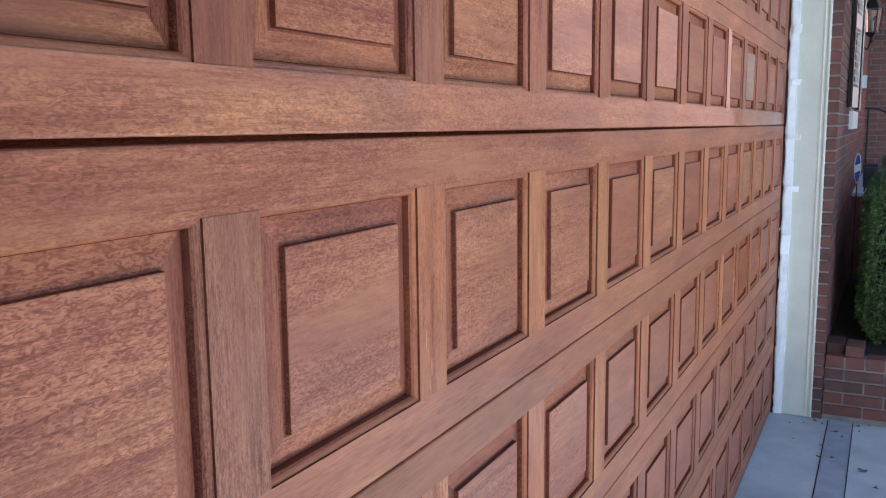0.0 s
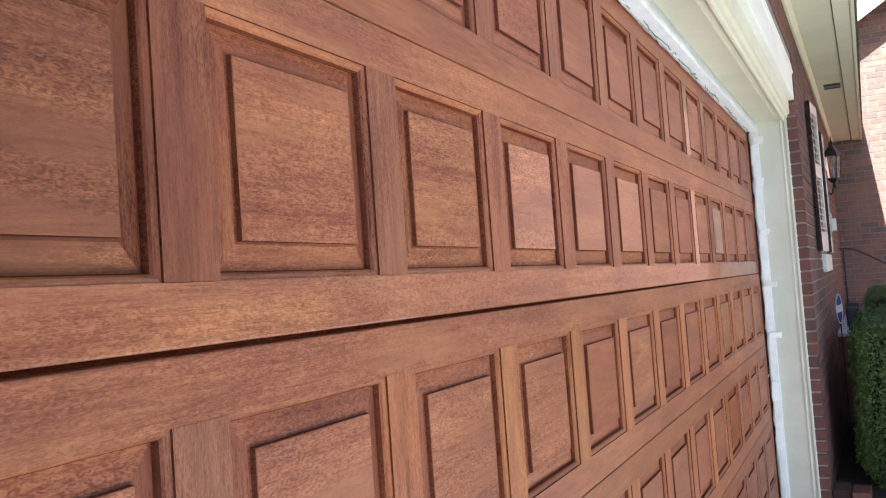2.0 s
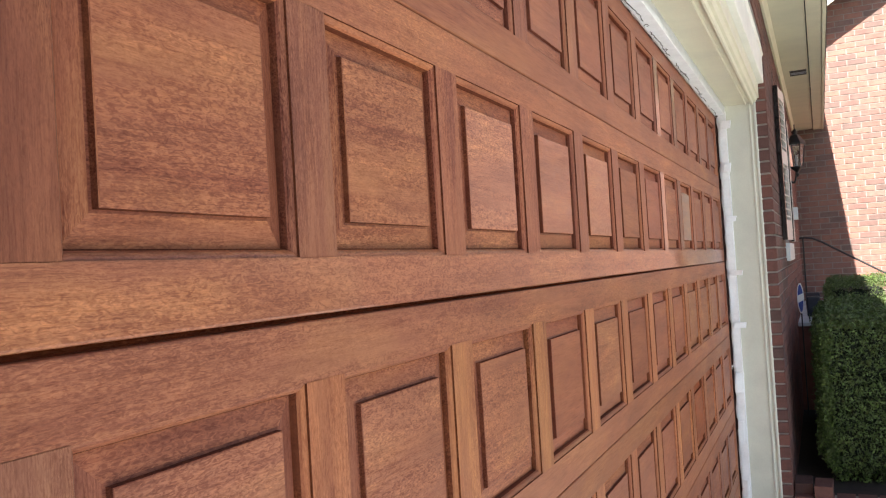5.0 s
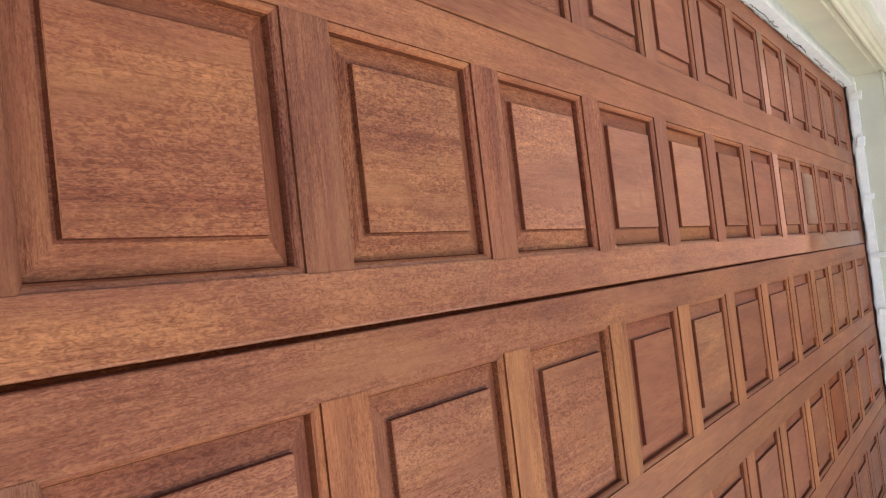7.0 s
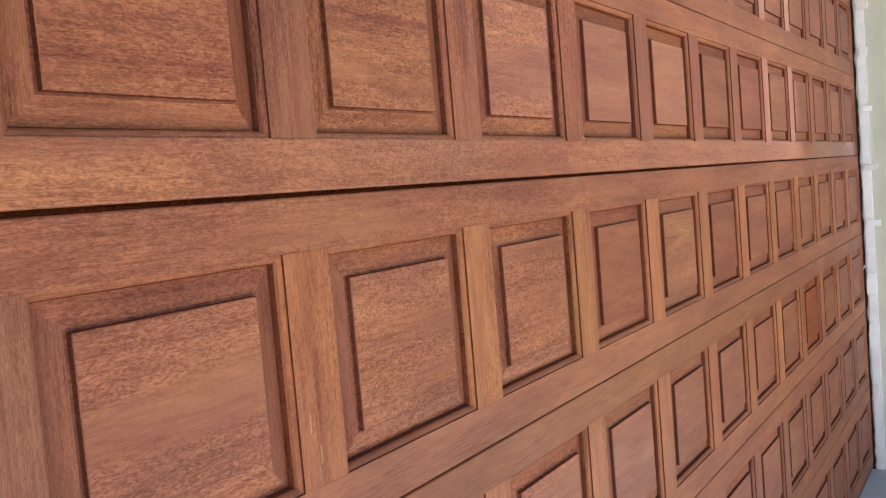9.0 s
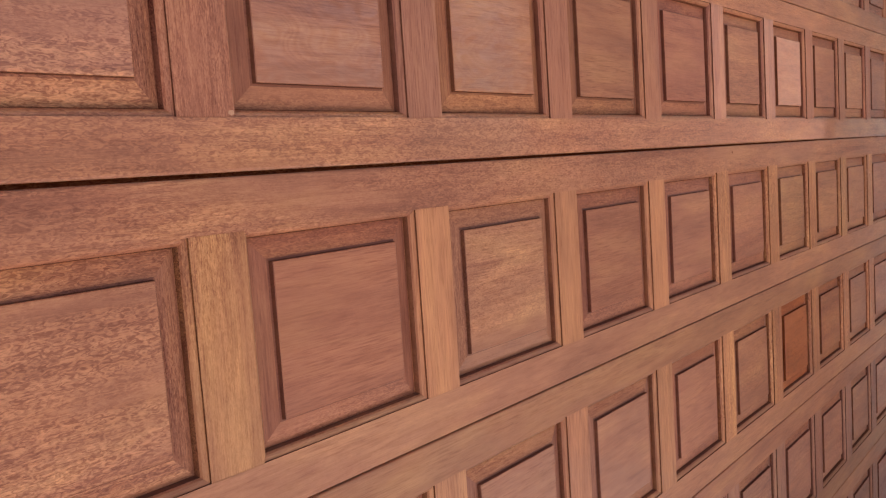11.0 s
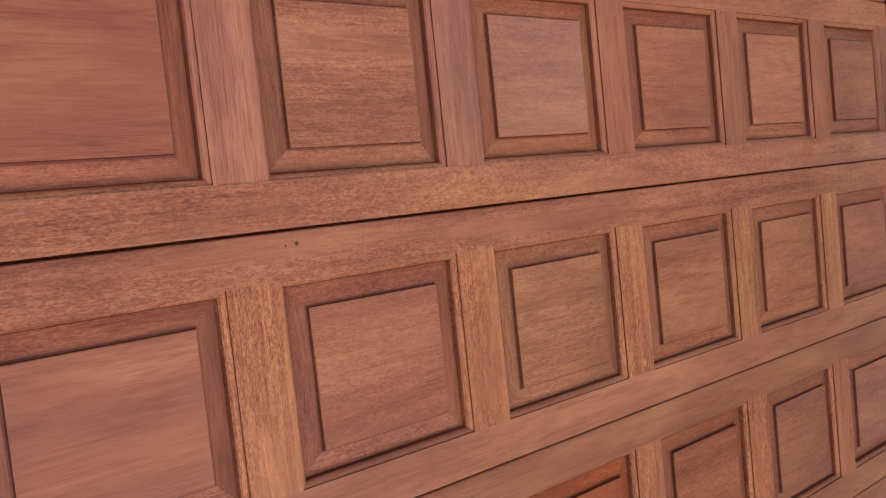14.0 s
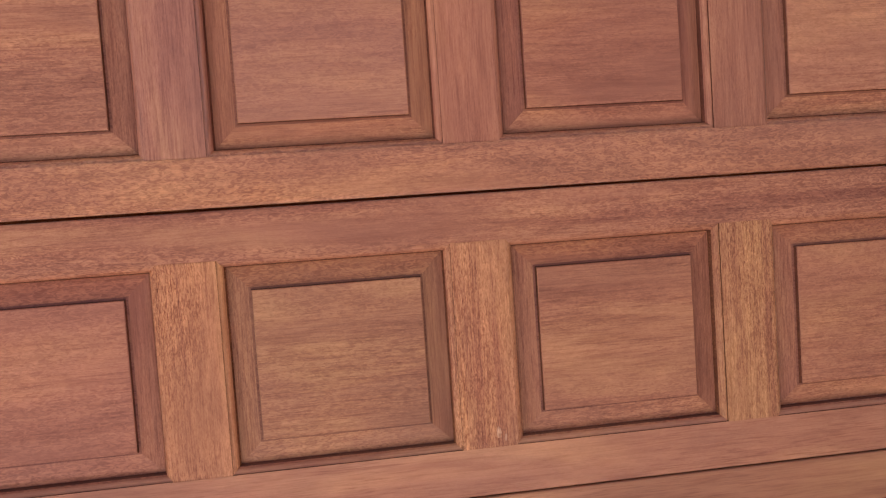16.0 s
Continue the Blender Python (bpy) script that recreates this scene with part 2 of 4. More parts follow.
IRON = plain("black_iron", (0.008, 0.008, 0.010), 0.45, 0.15)
WHITE = plain("white_paint", (0.74, 0.74, 0.72), 0.45, 0.05)
SOIL = plain("dark_soil", (0.030, 0.022, 0.017), 0.95, 0.3, 20, grain=60, bumpy=0.8)
LAWN = plain("lawn", (0.10, 0.095, 0.058), 0.9, 0.25, 0.6, grain=20, bumpy=0.5)
NAVY = plain("navy_plastic", (0.006, 0.008, 0.018), 0.4, 0.15)
BLUE = plain("blue_enamel", (0.03, 0.06, 0.26), 0.4, 0.05)
SHINGLE = plain("roof_shingle", (0.09, 0.08, 0.075), 0.9, 0.2, 6)
BOXWOOD = leaf_mat("boxwood_leaf", (0.040, 0.060, 0.013), (0.085, 0.130, 0.031))
CORE_SHADE = plain("hedge_shade", (0.010, 0.014, 0.006), 0.95, 0.3, 25)
DRY = leaf_mat("dry_leaf", (0.05, 0.036, 0.022), (0.16, 0.115, 0.042))
GLASS, gt, gb = nodes_of("clear_glass")
gb.inputs["Transmission Weight"].default_value, gb.inputs["Roughness"].default_value = 0.92, 0.04


# ---- mesh helpers ----
def box(bm, x0, x1, y0, y1, z0, z1, bevel=0.0):
    vs = [bm.verts.new((x, y, z)) for x in (x0, x1) for y in (y0, y1) for z in (z0, z1)]
    fs = [bm.faces.new([vs[i] for i in f]) for f in ((0, 1, 3, 2), (4, 6, 7, 5), (0, 4, 5, 1), (2, 3, 7, 6), (0, 2, 6, 4), (1, 5, 7, 3))]
    if bevel:
        es = list({e for f in fs for e in f.edges})
        bmesh.ops.bevel(bm, geom=es, offset=bevel, segments=2, profile=0.6, affect="EDGES")
    return bm


def boxes(*specs, bevel=0.0):
    bm = bmesh.new()
    for s in specs:
        box(bm, *s, bevel=bevel)
    return bm


def extrude(profile, axis, a, b):
    """A prism from a closed outline of (u, v) pairs along y (u=x, v=z), z (u=x, v=y) or x (u=y, v=z)."""
    bm = bmesh.new()
    put = {"y": lambda u, v, w: (u, w, v), "z": lambda u, v, w: (u, v, w), "x": lambda u, v, w: (w, u, v)}[axis]
    lo = [bm.verts.new(put(u, v, a)) for u, v in profile]
    hi = [bm.verts.new(put(u, v, b)) for u, v in profile]
    n = len(profile)
    for i in range(n):
        bm.faces.new((lo[i], lo[(i + 1) % n], hi[(i + 1) % n], hi[i]))
    bm.faces.new(lo[::-1])
    bm.faces.new(hi)
    bmesh.ops.recalc_face_normals(bm, faces=bm.faces)
    return bm


def tube(bm, a, b, r0, r1=None, n=10):
    a, b = Vector(a), Vector(b)
    q = (b - a).to_track_quat("Z", "Y").to_matrix()
    r1 = r0 if r1 is None else r1
    rings = [[bm.verts.new(c + q @ Vector((r * math.cos(2 * math.pi * i / n), r * math.sin(2 * math.pi * i / n), 0))) for i in range(n)] for c, r in ((a, r0), (b, r1))]
    for i in range(n):
        bm.faces.new((rings[0][i], rings[0][(i + 1) % n], rings[1][(i + 1) % n], rings[1][i]))
    bm.faces.new(rings[0][::-1])
    bm.faces.new(rings[1])
    return bm


def lathe(bm, centre, outline, n=8, turn=0.0):
    """A turned body about z from (radius, height) pairs."""
    rings = []
    for r, h in outline:
        rings.append([bm.verts.new((centre[0] + r * math.cos(turn + 2 * math.pi * i / n), centre[1] + r * math.sin(turn + 2 * math.pi * i / n), centre[2] + h)) for i in range(n)])
    for a, b in zip(rings, rings[1:]):
        for i in range(n):
            bm.faces.new((a[i], a[(i + 1) % n], b[(i + 1) % n], b[i]))
    bm.faces.new(rings[0][::-1])
    bm.faces.new(rings[-1])
    return bm


def mesh_of(name, bm, *mats, smooth=False):
    bmesh.ops.recalc_face_normals(bm, faces=bm.faces)
    me = bpy.data.meshes.new(name)
    bm.to_mesh(me)
    bm.free()
    for m in mats:
        me.materials.append(m)
    if smooth:
        me.polygons.foreach_set("use_smooth", [True] * len(me.polygons))
    return me


def part(name, bm, material, parent, label="", smooth=False):
    ob = new(name, mesh_of(name, bm, material, smooth=smooth))
    ob.parent = parent
    if label:
        ob["label"] = label
    return ob


def thing(name, bm, material, label, category, kind="", group=""):
    ob = new(name, mesh_of(name, bm, material)) if bm else new(name)
    return tagged(ob, label, category, group, kind)


def piece(name, mesh, parent, at, colour=None, turn=None):
    ob = new(name, mesh)
    ob.parent = parent
    ob.location = at
    if turn:
        ob.rotation_euler = turn
    if colour:
        ob.color = colour if len(colour) == 4 else (*colour, 1)
    return ob


# ---- sizes ----
PITCH, STILE, ROW = 0.3742, 0.0747, 0.4064
TOP_RAIL, FOOT_RAIL = 0.0643, 0.0664
FIRST = 0.992                       # near edge of the stile called 0
COLS = range(-1, 12)
DOOR_A, DOOR_B, DOOR_TOP = FIRST - 2 * PITCH + STILE - 0.044, FIRST + 11 * PITCH + 0.044, 6 * ROW
OPEN_W, OPEN_H = PITCH - STILE, ROW - TOP_RAIL - FOOT_RAIL
JAMB, WALL_X, FAR_Y = 5.172, 0.272, 11.2
COURSE, BLEN, JOINT = 0.0677, 0.194, 0.0105
FLOOR, GRASS = -0.045, -0.075       # tops of the driveway and of the lawn, under the door's foot

# ---- ground ----
thing("ground", boxes((-60, 400, -400, 400, -0.6, GRASS)), LAWN, "wide dry green lawn round the driveway", "lawn", "structure")
thing("driveway", boxes((-0.25, 4.6, -9, JAMB + 0.06, -0.25, FLOOR)), CONCRETE, "pale grey concrete driveway with faint stains", "driveway", "structure")


# ---- the garage door ----
def sticking(sign, edge, n=5):
    """The moulded inner edge of a stile or rail: a small quirk, then a quarter round."""
    pts = [(edge, 0.0), (edge, -0.0030)]
    for i in range(n + 1):
        a = math.pi / 2 * i / n
        pts.append((edge + sign * (0.001 + 0.009 * math.sin(a)), -0.0030 - 0.0140 * (1 - math.cos(a))))
    return pts


def stile_mesh():
    h = STILE / 2
    right, left = sticking(1, h), sticking(-1, -h)
    out = [(-h - 0.01, -0.036)] + [(p, d) for p, d in left[::-1]] + [(p, d) for p, d in right] + [(h + 0.01, -0.036)]
    outline = [(d, p) for p, d in out]
    return edge_darkened(mesh_of("stile", extrude(outline, "z", -OPEN_H / 2 - 0.0005, OPEN_H / 2 + 0.0005), WOOD_V), DEEP_V)


def end_stile_mesh(sign):
    h = 0.022
    out = [(-sign * h, -0.036), (-sign * h, 0.0)] + sticking(sign, sign * h) + [(sign * (h + 0.01), -0.036)]
    return mesh_of("stile", extrude([(d, p) for p, d in out], "z", -OPEN_H / 2 - 0.0005, OPEN_H / 2 + 0.0005), WOOD_V)


def rail_mesh(height, top, gap_a, gap_b, face=WOOD_H):
    """A rail from its seam edge to the opening. The seam edge is eased; gap_a and gap_b open the seam at the two ends."""
    s = -1 if top else 1
    bm = bmesh.new()
    ends = []
    for y, gap in ((DOOR_A, gap_a), (DOOR_B, gap_b)):
        seam = -s * (height / 2 - gap)
        out = [(seam, -0.036), (seam, -0.003), (seam + s * 0.001, -0.0008), (seam + s * 0.003, 0.0)] + sticking(s, s * height / 2) + [(s * (height / 2 + 0.01), -0.036)]
        ends.append([bm.verts.new((d, y, z)) for z, d in out])
    n = len(ends[0])
    for i in range(n):
        bm.faces.new((ends[0][i], ends[0][(i + 1) % n], ends[1][(i + 1) % n], ends[1][i]))
    bm.faces.new(ends[0])
    bm.faces.new(ends[1][::-1])
    return edge_darkened(mesh_of("rail", bm, face), DEEP_H)


def panel_mesh():
    """A raised panel: a sunk edge, a mitred bevel, a small upright step and the flat field."""
    rings = ((0.004, -0.0180), (0.0125, -0.0172), (0.0372, -0.0122), (0.0400, -0.0116), (0.0408, -0.0052), (0.0420, -0.0045))
    bm = bmesh.new()
    loops = []
    for inset, d in rings:
        y, z = OPEN_W / 2 - inset, OPEN_H / 2 - inset
        loops.append([bm.verts.new((d, a * y, b * z)) for a, b in ((-1, -1), (1, -1), (1, 1), (-1, 1))])
    for a, b in zip(loops, loops[1:]):
        for i in range(4):
            bm.faces.new((a[i], a[(i + 1) % 4], b[(i + 1) % 4], b[i]))
    bm.faces.new(loops[-1])
    me = mesh_of("panel", bm, WOOD_H, DARK_WOOD, DEEP_H, DEEP_V, STEP_DARK, WOOD_CUT)
    for p in me.polygons:           # stain and recess shade put into the colour along the step and in the sunk edge
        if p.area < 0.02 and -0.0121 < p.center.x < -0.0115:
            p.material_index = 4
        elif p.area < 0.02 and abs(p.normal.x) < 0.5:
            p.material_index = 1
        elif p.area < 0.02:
            # shade put into side and top bevels; lit lower ones keep the plain tone
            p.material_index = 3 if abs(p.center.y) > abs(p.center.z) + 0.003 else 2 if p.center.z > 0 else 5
    return me


def edge_darkened(me, deep):
    """Stain and shade put into the colour: dark along the quirk of the moulded edge, a deeper tone on the quarter
    round.
    """
    me.materials.append(DARK_WOOD)
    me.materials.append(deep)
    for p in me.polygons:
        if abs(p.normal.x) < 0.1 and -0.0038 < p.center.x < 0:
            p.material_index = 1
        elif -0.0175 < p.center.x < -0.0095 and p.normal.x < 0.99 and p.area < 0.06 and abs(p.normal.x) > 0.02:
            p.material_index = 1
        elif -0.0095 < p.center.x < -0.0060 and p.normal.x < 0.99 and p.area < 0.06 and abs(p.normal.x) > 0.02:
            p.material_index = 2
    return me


garage_door = thing("garage_door", None, None, "closed double garage door of stained mahogany raised panels", "garage door")
garage_door.location = (0, (DOOR_A + DOOR_B) / 2, 0)
MID = (DOOR_A + DOOR_B) / 2
stile_me, panel_me = stile_mesh(), panel_mesh()
oiled_me = panel_me.copy()
oiled_me.materials[0] = WOOD_OILED
satin_me = panel_me.copy()
satin_me.materials[0] = WOOD_SATIN
oiled_stile_me = stile_me.copy()
oiled_stile_me.materials[0] = STILE_OILED
end_a, end_b = end_stile_mesh(1), end_stile_mesh(-1)
GOLD, RED = (1.28, 1.22, 0.94), (1.0, 0.89, 0.85)
PANEL_TONES = {         # row from the top, column from the near end
    (1, -1): (0.78, 0.72, 0.61), (1, 0): (0.96, 0.89, 0.74), (1, 1): (1.06, 1.0, 0.85), (1, 2): (1.0, 0.91, 0.82), (1, 3): (0.93, 0.82, 0.73), (1, 4): (0.95, 0.84, 0.69), (1, 5): (0.90, 0.78, 0.68),
    (1, 6): (0.86, 0.73, 0.68), (1, 7): (1.06, 0.96, 0.90), (1, 8): (1.0, 0.88, 0.76), (1, 9): (0.94, 0.82, 0.78), (1, 10): (1.0, 0.95, 0.84), (1, 11): (0.92, 0.82, 0.78),
    (2, -1): (1.06, 1.0, 0.98), (2, 0): (1.08, 1.0, 0.96), (2, 1): (1.10, 1.02, 0.96), (2, 2): (1.06, 0.98, 0.88), (2, 3): (1.0, 0.89, 0.78), (2, 4): (1.06, 1.03, 0.92), (2, 5): (0.88, 0.74, 0.70),
    (2, 6): (0.92, 0.80, 0.78), (2, 7): (0.99, 0.87, 0.84), (2, 8): (0.98, 0.95, 0.84), (2, 9): (1.0, 0.95, 0.80), (2, 10): (0.98, 0.88, 0.79), (2, 11): (0.94, 0.84, 0.80),
    (3, 6): (1.0, 0.90, 0.84), (3, 7): (1.0, 0.91, 0.84), (3, 8): (0.93, 0.66, 0.42), (3, 9): (0.94, 0.80, 0.66), (3, 10): (0.98, 0.88, 0.84)}
rnd = random.Random(7)


def tint(base, amount=0.06, col=6):
    """A piece's colour and, last, how figured its grain is: the boards at the near end are the wilder ones."""
    k = 1 + rnd.uniform(-amount, amount)
    figured = rnd.uniform(0.8, 1.0) if col < 3 else rnd.uniform(0.03, 0.12) if col < 7 else rnd.uniform(0.30, 0.50)
    return (*(v * k * (1 + rnd.uniform(-0.03, 0.03)) for v in base), figured)


for r in range(6):
    top = DOOR_TOP - r * ROW
    open_gap = {1: (0.0056, 0.0014)}.get(r, (0.0012, 0.0012))
    section = part("section", boxes((-0.045, -0.0200, DOOR_A - MID, DOOR_B - MID, top - ROW, top)), WOOD_BACK, garage_door)
    piece("top_rail", rail_mesh(TOP_RAIL, True, 0.0008, 0.0008), section, (0, -MID, top - TOP_RAIL / 2), (1.03, 0.94, 0.86, 0.68) if r == 2 else tint((1.0, 0.92, 0.79), 0.06, 8 if r == 1 else 6))
    piece("bottom_rail", rail_mesh(FOOT_RAIL, False, *open_gap, RAIL_OILED if r == 1 else WOOD_H), section, (0, -MID, top - ROW + FOOT_RAIL / 2), (1.08, 0.96, 0.82, 0.68) if r == 1 else tint((1.02, 0.96, 0.83)))
    zc = top - TOP_RAIL - OPEN_H / 2
    piece("end_stile", end_a, section, (0, DOOR_A + 0.022 - MID, zc), tint((1, 1, 1)))
    piece("end_stile", end_b, section, (0, DOOR_B - 0.022 - MID, zc), tint((1, 1, 1)))
    for k in range(-1, 11):
        base = GOLD if (r in (2, 3) and k >= 0) else (0.66, 0.59, 0.53) if r == 1 and k < 0 else (0.96, 0.87, 0.80) if r == 1 and k == 0 else RED if r == 1 else (1, 0.97, 0.97)
        piece("stile", oiled_stile_me if r < 2 and k in (6, 7) else stile_me, section, (0, FIRST + k * PITCH + STILE / 2 - MID, zc), tint(base, 0.07, 5 if base is GOLD and 2 < k < 6 else 1 if base is GOLD else k))
    for k in COLS:
        base = PANEL_TONES.get((r, k), (1.0, 0.94, 0.92))
        tilt = (0, rnd.uniform(-0.004, 0.004), rnd.uniform(-0.004, 0.004))
        piece("panel", oiled_me if r == 1 and k in (3, 4) else satin_me if r == 1 and k in (2, 8) else panel_me, section, (0, FIRST + (k - 1) * PITCH + STILE + OPEN_W / 2 - MID, zc), tint(base, 0.03, 8 if r == 2 and k == 4 else k), tilt)


part("foot_strip", boxes((-0.036, -0.002, DOOR_A - MID, DOOR_B - MID, -0.030, -0.0008), bevel=0.002), WOOD_H, garage_door)
part("bottom_seal", boxes((-0.034, -0.008, DOOR_A - MID, DOOR_B - MID, FLOOR + 0.001, -0.0305)), RUBBER, garage_door, "dark rubber bottom seal")


def chip(name, section_top, y, z, wide, tall, mat, seed, label):
    """A small uneven mark a hair proud of the boards: a knot, or a place scuffed down to pale wood."""
    rg = random.Random(seed)
    bm = bmesh.new()
    n = 12
    rim = [(math.cos(2 * math.pi * i / n) * wide * rg.uniform(0.7, 1.1), math.sin(2 * math.pi * i / n) * tall * rg.uniform(0.7, 1.1)) for i in range(n)]
    low = [bm.verts.new((-0.0006, a, b)) for a, b in rim]
    top = [bm.verts.new((0.0003, a * 0.85, b * 0.85)) for a, b in rim]
    for i in range(n):
        bm.faces.new((low[i], low[(i + 1) % n], top[(i + 1) % n], top[i]))
    bm.faces.new(top)
    ob = part(name, bm, mat, section_top, label)
    ob.location = (0, y - MID, z)


SECTIONS = [o for o in garage_door.children if o.name.startswith("section")]
chip("knot", SECTIONS[2], 3.343, 1.608, 0.0042, 0.0036, DARK_WOOD, 3, "small dark knot")
chip("knot", SECTIONS[2], 3.326, 1.6065, 0.0022, 0.0015, DARK_WOOD, 4, "small dark knot")
chip("scuff", SECTIONS[1], 1.812, 1.6965, 0.005, 0.0035, FRESH, 5, "pale scuffed wood")
for i, (y, z, w, h) in enumerate(((1.010, 1.362, 0.0018, 0.016), (1.016, 1.345, 0.0012, 0.022), (1.024, 1.322, 0.0016, 0.018), (1.019, 1.30, 0.0012, 0.012), (4.035, 1.305, 0.004, 0.009), (4.044, 1.297, 0.002, 0.006))):
    chip("scuff", SECTIONS[2], y, z, w, h, FRESH, 20 + i, "pale scuffed wood")

# ---- the opening: jambs, head, frieze ----
def jamb_outline(y, s):
    """Across the jamb, x outwards: reveal, bead, flat, brick mould. s points into the wall."""
    return [(0.02, y), (0.178, y), (0.180, y - s * 0.006), (0.186, y - s * 0.006), (0.189, y - s * 0.0015), (0.198, y - s * 0.0015), (0.201, y - s * 0.006),
            (0.206, y - s * 0.009), (0.213, y - s * 0.009), (0.217, y - s * 0.003), (0.217, y + s * 0.10), (0.02, y + s * 0.10)]


thing("trim_1", extrude(jamb_outline(JAMB, 1), "z", FLOOR + 0.003, 2.60), CREAM_SHADED, "cream painted wooden door jamb with a beaded edge", "door jamb", "structure")
thing("trim_2", extrude(jamb_outline(DOOR_A - 0.02, -1), "z", FLOOR + 0.003, 2.60), CREAM_SHADED, "cream painted wooden door jamb with a beaded edge", "door jamb", "structure")
HEAD = 2.488
head_profile = [(0.02, HEAD), (0.158, HEAD), (0.160, HEAD - 0.006), (0.166, HEAD - 0.006), (0.169, HEAD + 0.003), (0.186, HEAD + 0.005), (0.189, HEAD - 0.006), (0.197, HEAD - 0.011),
                (0.204, HEAD - 0.009), (0.208, HEAD + 0.004), (0.219, HEAD + 0.008), (0.228, HEAD + 0.022), (0.236, HEAD + 0.026), (0.236, HEAD + 0.10), (0.02, HEAD + 0.10)]
thing("trim_3", extrude(head_profile, "y", DOOR_A - 0.12, JAMB - 0.001), CREAM, "cream painted door head with stepped mouldings", "door head", "structure")
thing("trim_4", extrude([(0.10, 2.590), (0.262, 2.590), (0.266, 2.595), (0.266, 2.735), (0.273, 2.741), (0.273, 2.752), (0.267, 2.757), (0.269, 2.785), (0.10, 2.785)], "y", DOOR_A - 0.12, JAMB + 0.002),
      CREAM_LIT, "pale painted frieze board over the garage door", "frieze board", "structure")

# the stop round the door, masked with tape
thing("door_stop_far", boxes((0.017, 0.055, DOOR_B + 0.004, JAMB - 0.0005, FLOOR + 0.003, HEAD - 0.001), bevel=0.002), TAPE, "white door stop strip beside the garage door", "door stop", "structure")
thing("door_stop_head", boxes((0.003, 0.052, DOOR_A, DOOR_B + 0.003, DOOR_TOP + 0.002, HEAD - 0.001), bevel=0.002), TAPE, "white door stop strip over the garage door", "door stop", "structure")
thing("door_stop_near", boxes((0.003, 0.055, DOOR_A - 0.019, DOOR_A - 0.004, FLOOR + 0.003, HEAD - 0.001), bevel=0.002), TAPE, "white door stop strip beside the garage door", "door stop", "structure")


def ragged(along, a, b, edge, depth, step, seed, fixed, thick):
    """A strip of torn paper: one straight edge, one ragged, folded slightly out of plane."""
    rg = random.Random(seed)
    bm = bmesh.new()
    rows = []
    w = a
    while w < b:
        e = edge + rg.uniform(0.5, 1.0) * depth
        f = fixed + rg.uniform(-0.5, 0.5) * thick
        rows.append([bm.verts.new(p) for p in ((along(w, edge, fixed)), (along(w, (edge + e) / 2, f)), (along(w, e, f + thick)))])
        w += step * rg.uniform(0.5, 1.5)
    for p, q in zip(rows, rows[1:]):
        bm.faces.new((p[0], q[0], q[1], p[1]))
        bm.faces.new((p[1], q[1], q[2], p[2]))
    bmesh.ops.solidify(bm, geom=bm.faces[:], thickness=0.0006)
    return bm


def masking_tape():
    tape = thing("masking_tape", None, None, "torn white masking tape round the garage door's edge", "masking tape")
    part("side_strip", boxes((0.056, 0.0585, JAMB - 0.013, JAMB - 0.0008, FLOOR + 0.004, HEAD - 0.03)), TAPE, tape)
    part("torn_edge", ragged(lambda w, e, f: (e, f, w), FLOOR + 0.004, HEAD - 0.05, 0.022, -0.016, 0.03, 3, DOOR_B + 0.001, 0.002), TAPE, tape)
    part("torn_head", ragged(lambda w, e, f: (f, w, e), DOOR_A + 0.1, DOOR_B - 0.01, DOOR_TOP + 0.001, -0.016, 0.022, 5, 0.004, 0.004), PAPER, tape, "torn pinkish paper edge")
    part("head_strip", ragged(lambda w, e, f: (f, w, e), DOOR_A + 0.05, DOOR_B, HEAD - 0.003, -0.042, 0.06, 8, 0.0545, 0.0015), TAPE, tape)
    bm = bmesh.new()
    rg = random.Random(31)
    p = None
    for i in range(240):
        y = DOOR_A + 0.2 + i * 0.02
        q = Vector((0.016 + 0.004 * math.sin(i * 0.37) + rg.uniform(-0.003, 0.003), y, DOOR_TOP - 0.004 + rg.uniform(-0.001, 0.001)))
        if p and math.sin(i * 0.23) + 0.5 * math.sin(i * 0.71) > -0.35:
            tube(bm, p, q, 0.0007 + 0.0012 * rg.random(), n=5)
        p = q
    for y in (1.6, 2.35, 3.05, 3.42, 3.9, 4.4):        # curls where it has come away
        curl = [Vector((0.018 + 0.007 * math.sin(k * 0.8), y + 0.012 * math.cos(k * 0.8), DOOR_TOP - 0.005)) for k in range(7)]
        for c, d in zip(curl, curl[1:]):
            tube(bm, c, d, 0.0011, n=5)
    tagged(part("cracked_glue", bm, RUBBER, tape), "dark line of cracked glue", "", "", "stuff")
    for i, (z, w, h) in enumerate(((2.36, 0.055, 0.045), (2.12, 0.04, 0.05), (1.845, 0.05, 0.03), (1.545, 0.066, 0.028), (1.255, 0.066, 0.032), (0.90, 0.045, 0.11), (0.62, 0.03, 0.12), (0.33, 0.03, 0.09))):
        x0 = 0.028 if i < 5 else 0.014
        bm = boxes((x0, x0 + w, JAMB - 0.030, JAMB - 0.0225, z, z + h), bevel=0.003)
        for v in bm.verts:
            v.co.x += 0.004 * math.sin(v.co.z * 90 + i)
            v.co.y += 0.004 * math.sin(v.co.x * 60 + i * 2)
        part("tab", bm, TAPE, tape)
    bm = bmesh.new()
    loop = [Vector((0.010 + 0.016 * math.sin(a), DOOR_B + 0.006, 1.00 + 0.05 * math.cos(a))) for a in [i * math.pi / 8 for i in range(-6, 7)]]
    for p, q in zip(loop, loop[1:]):
        tube(bm, p, q, 0.004, n=6)
    part("loose_loop", bm, TAPE, tape)


masking_tape()

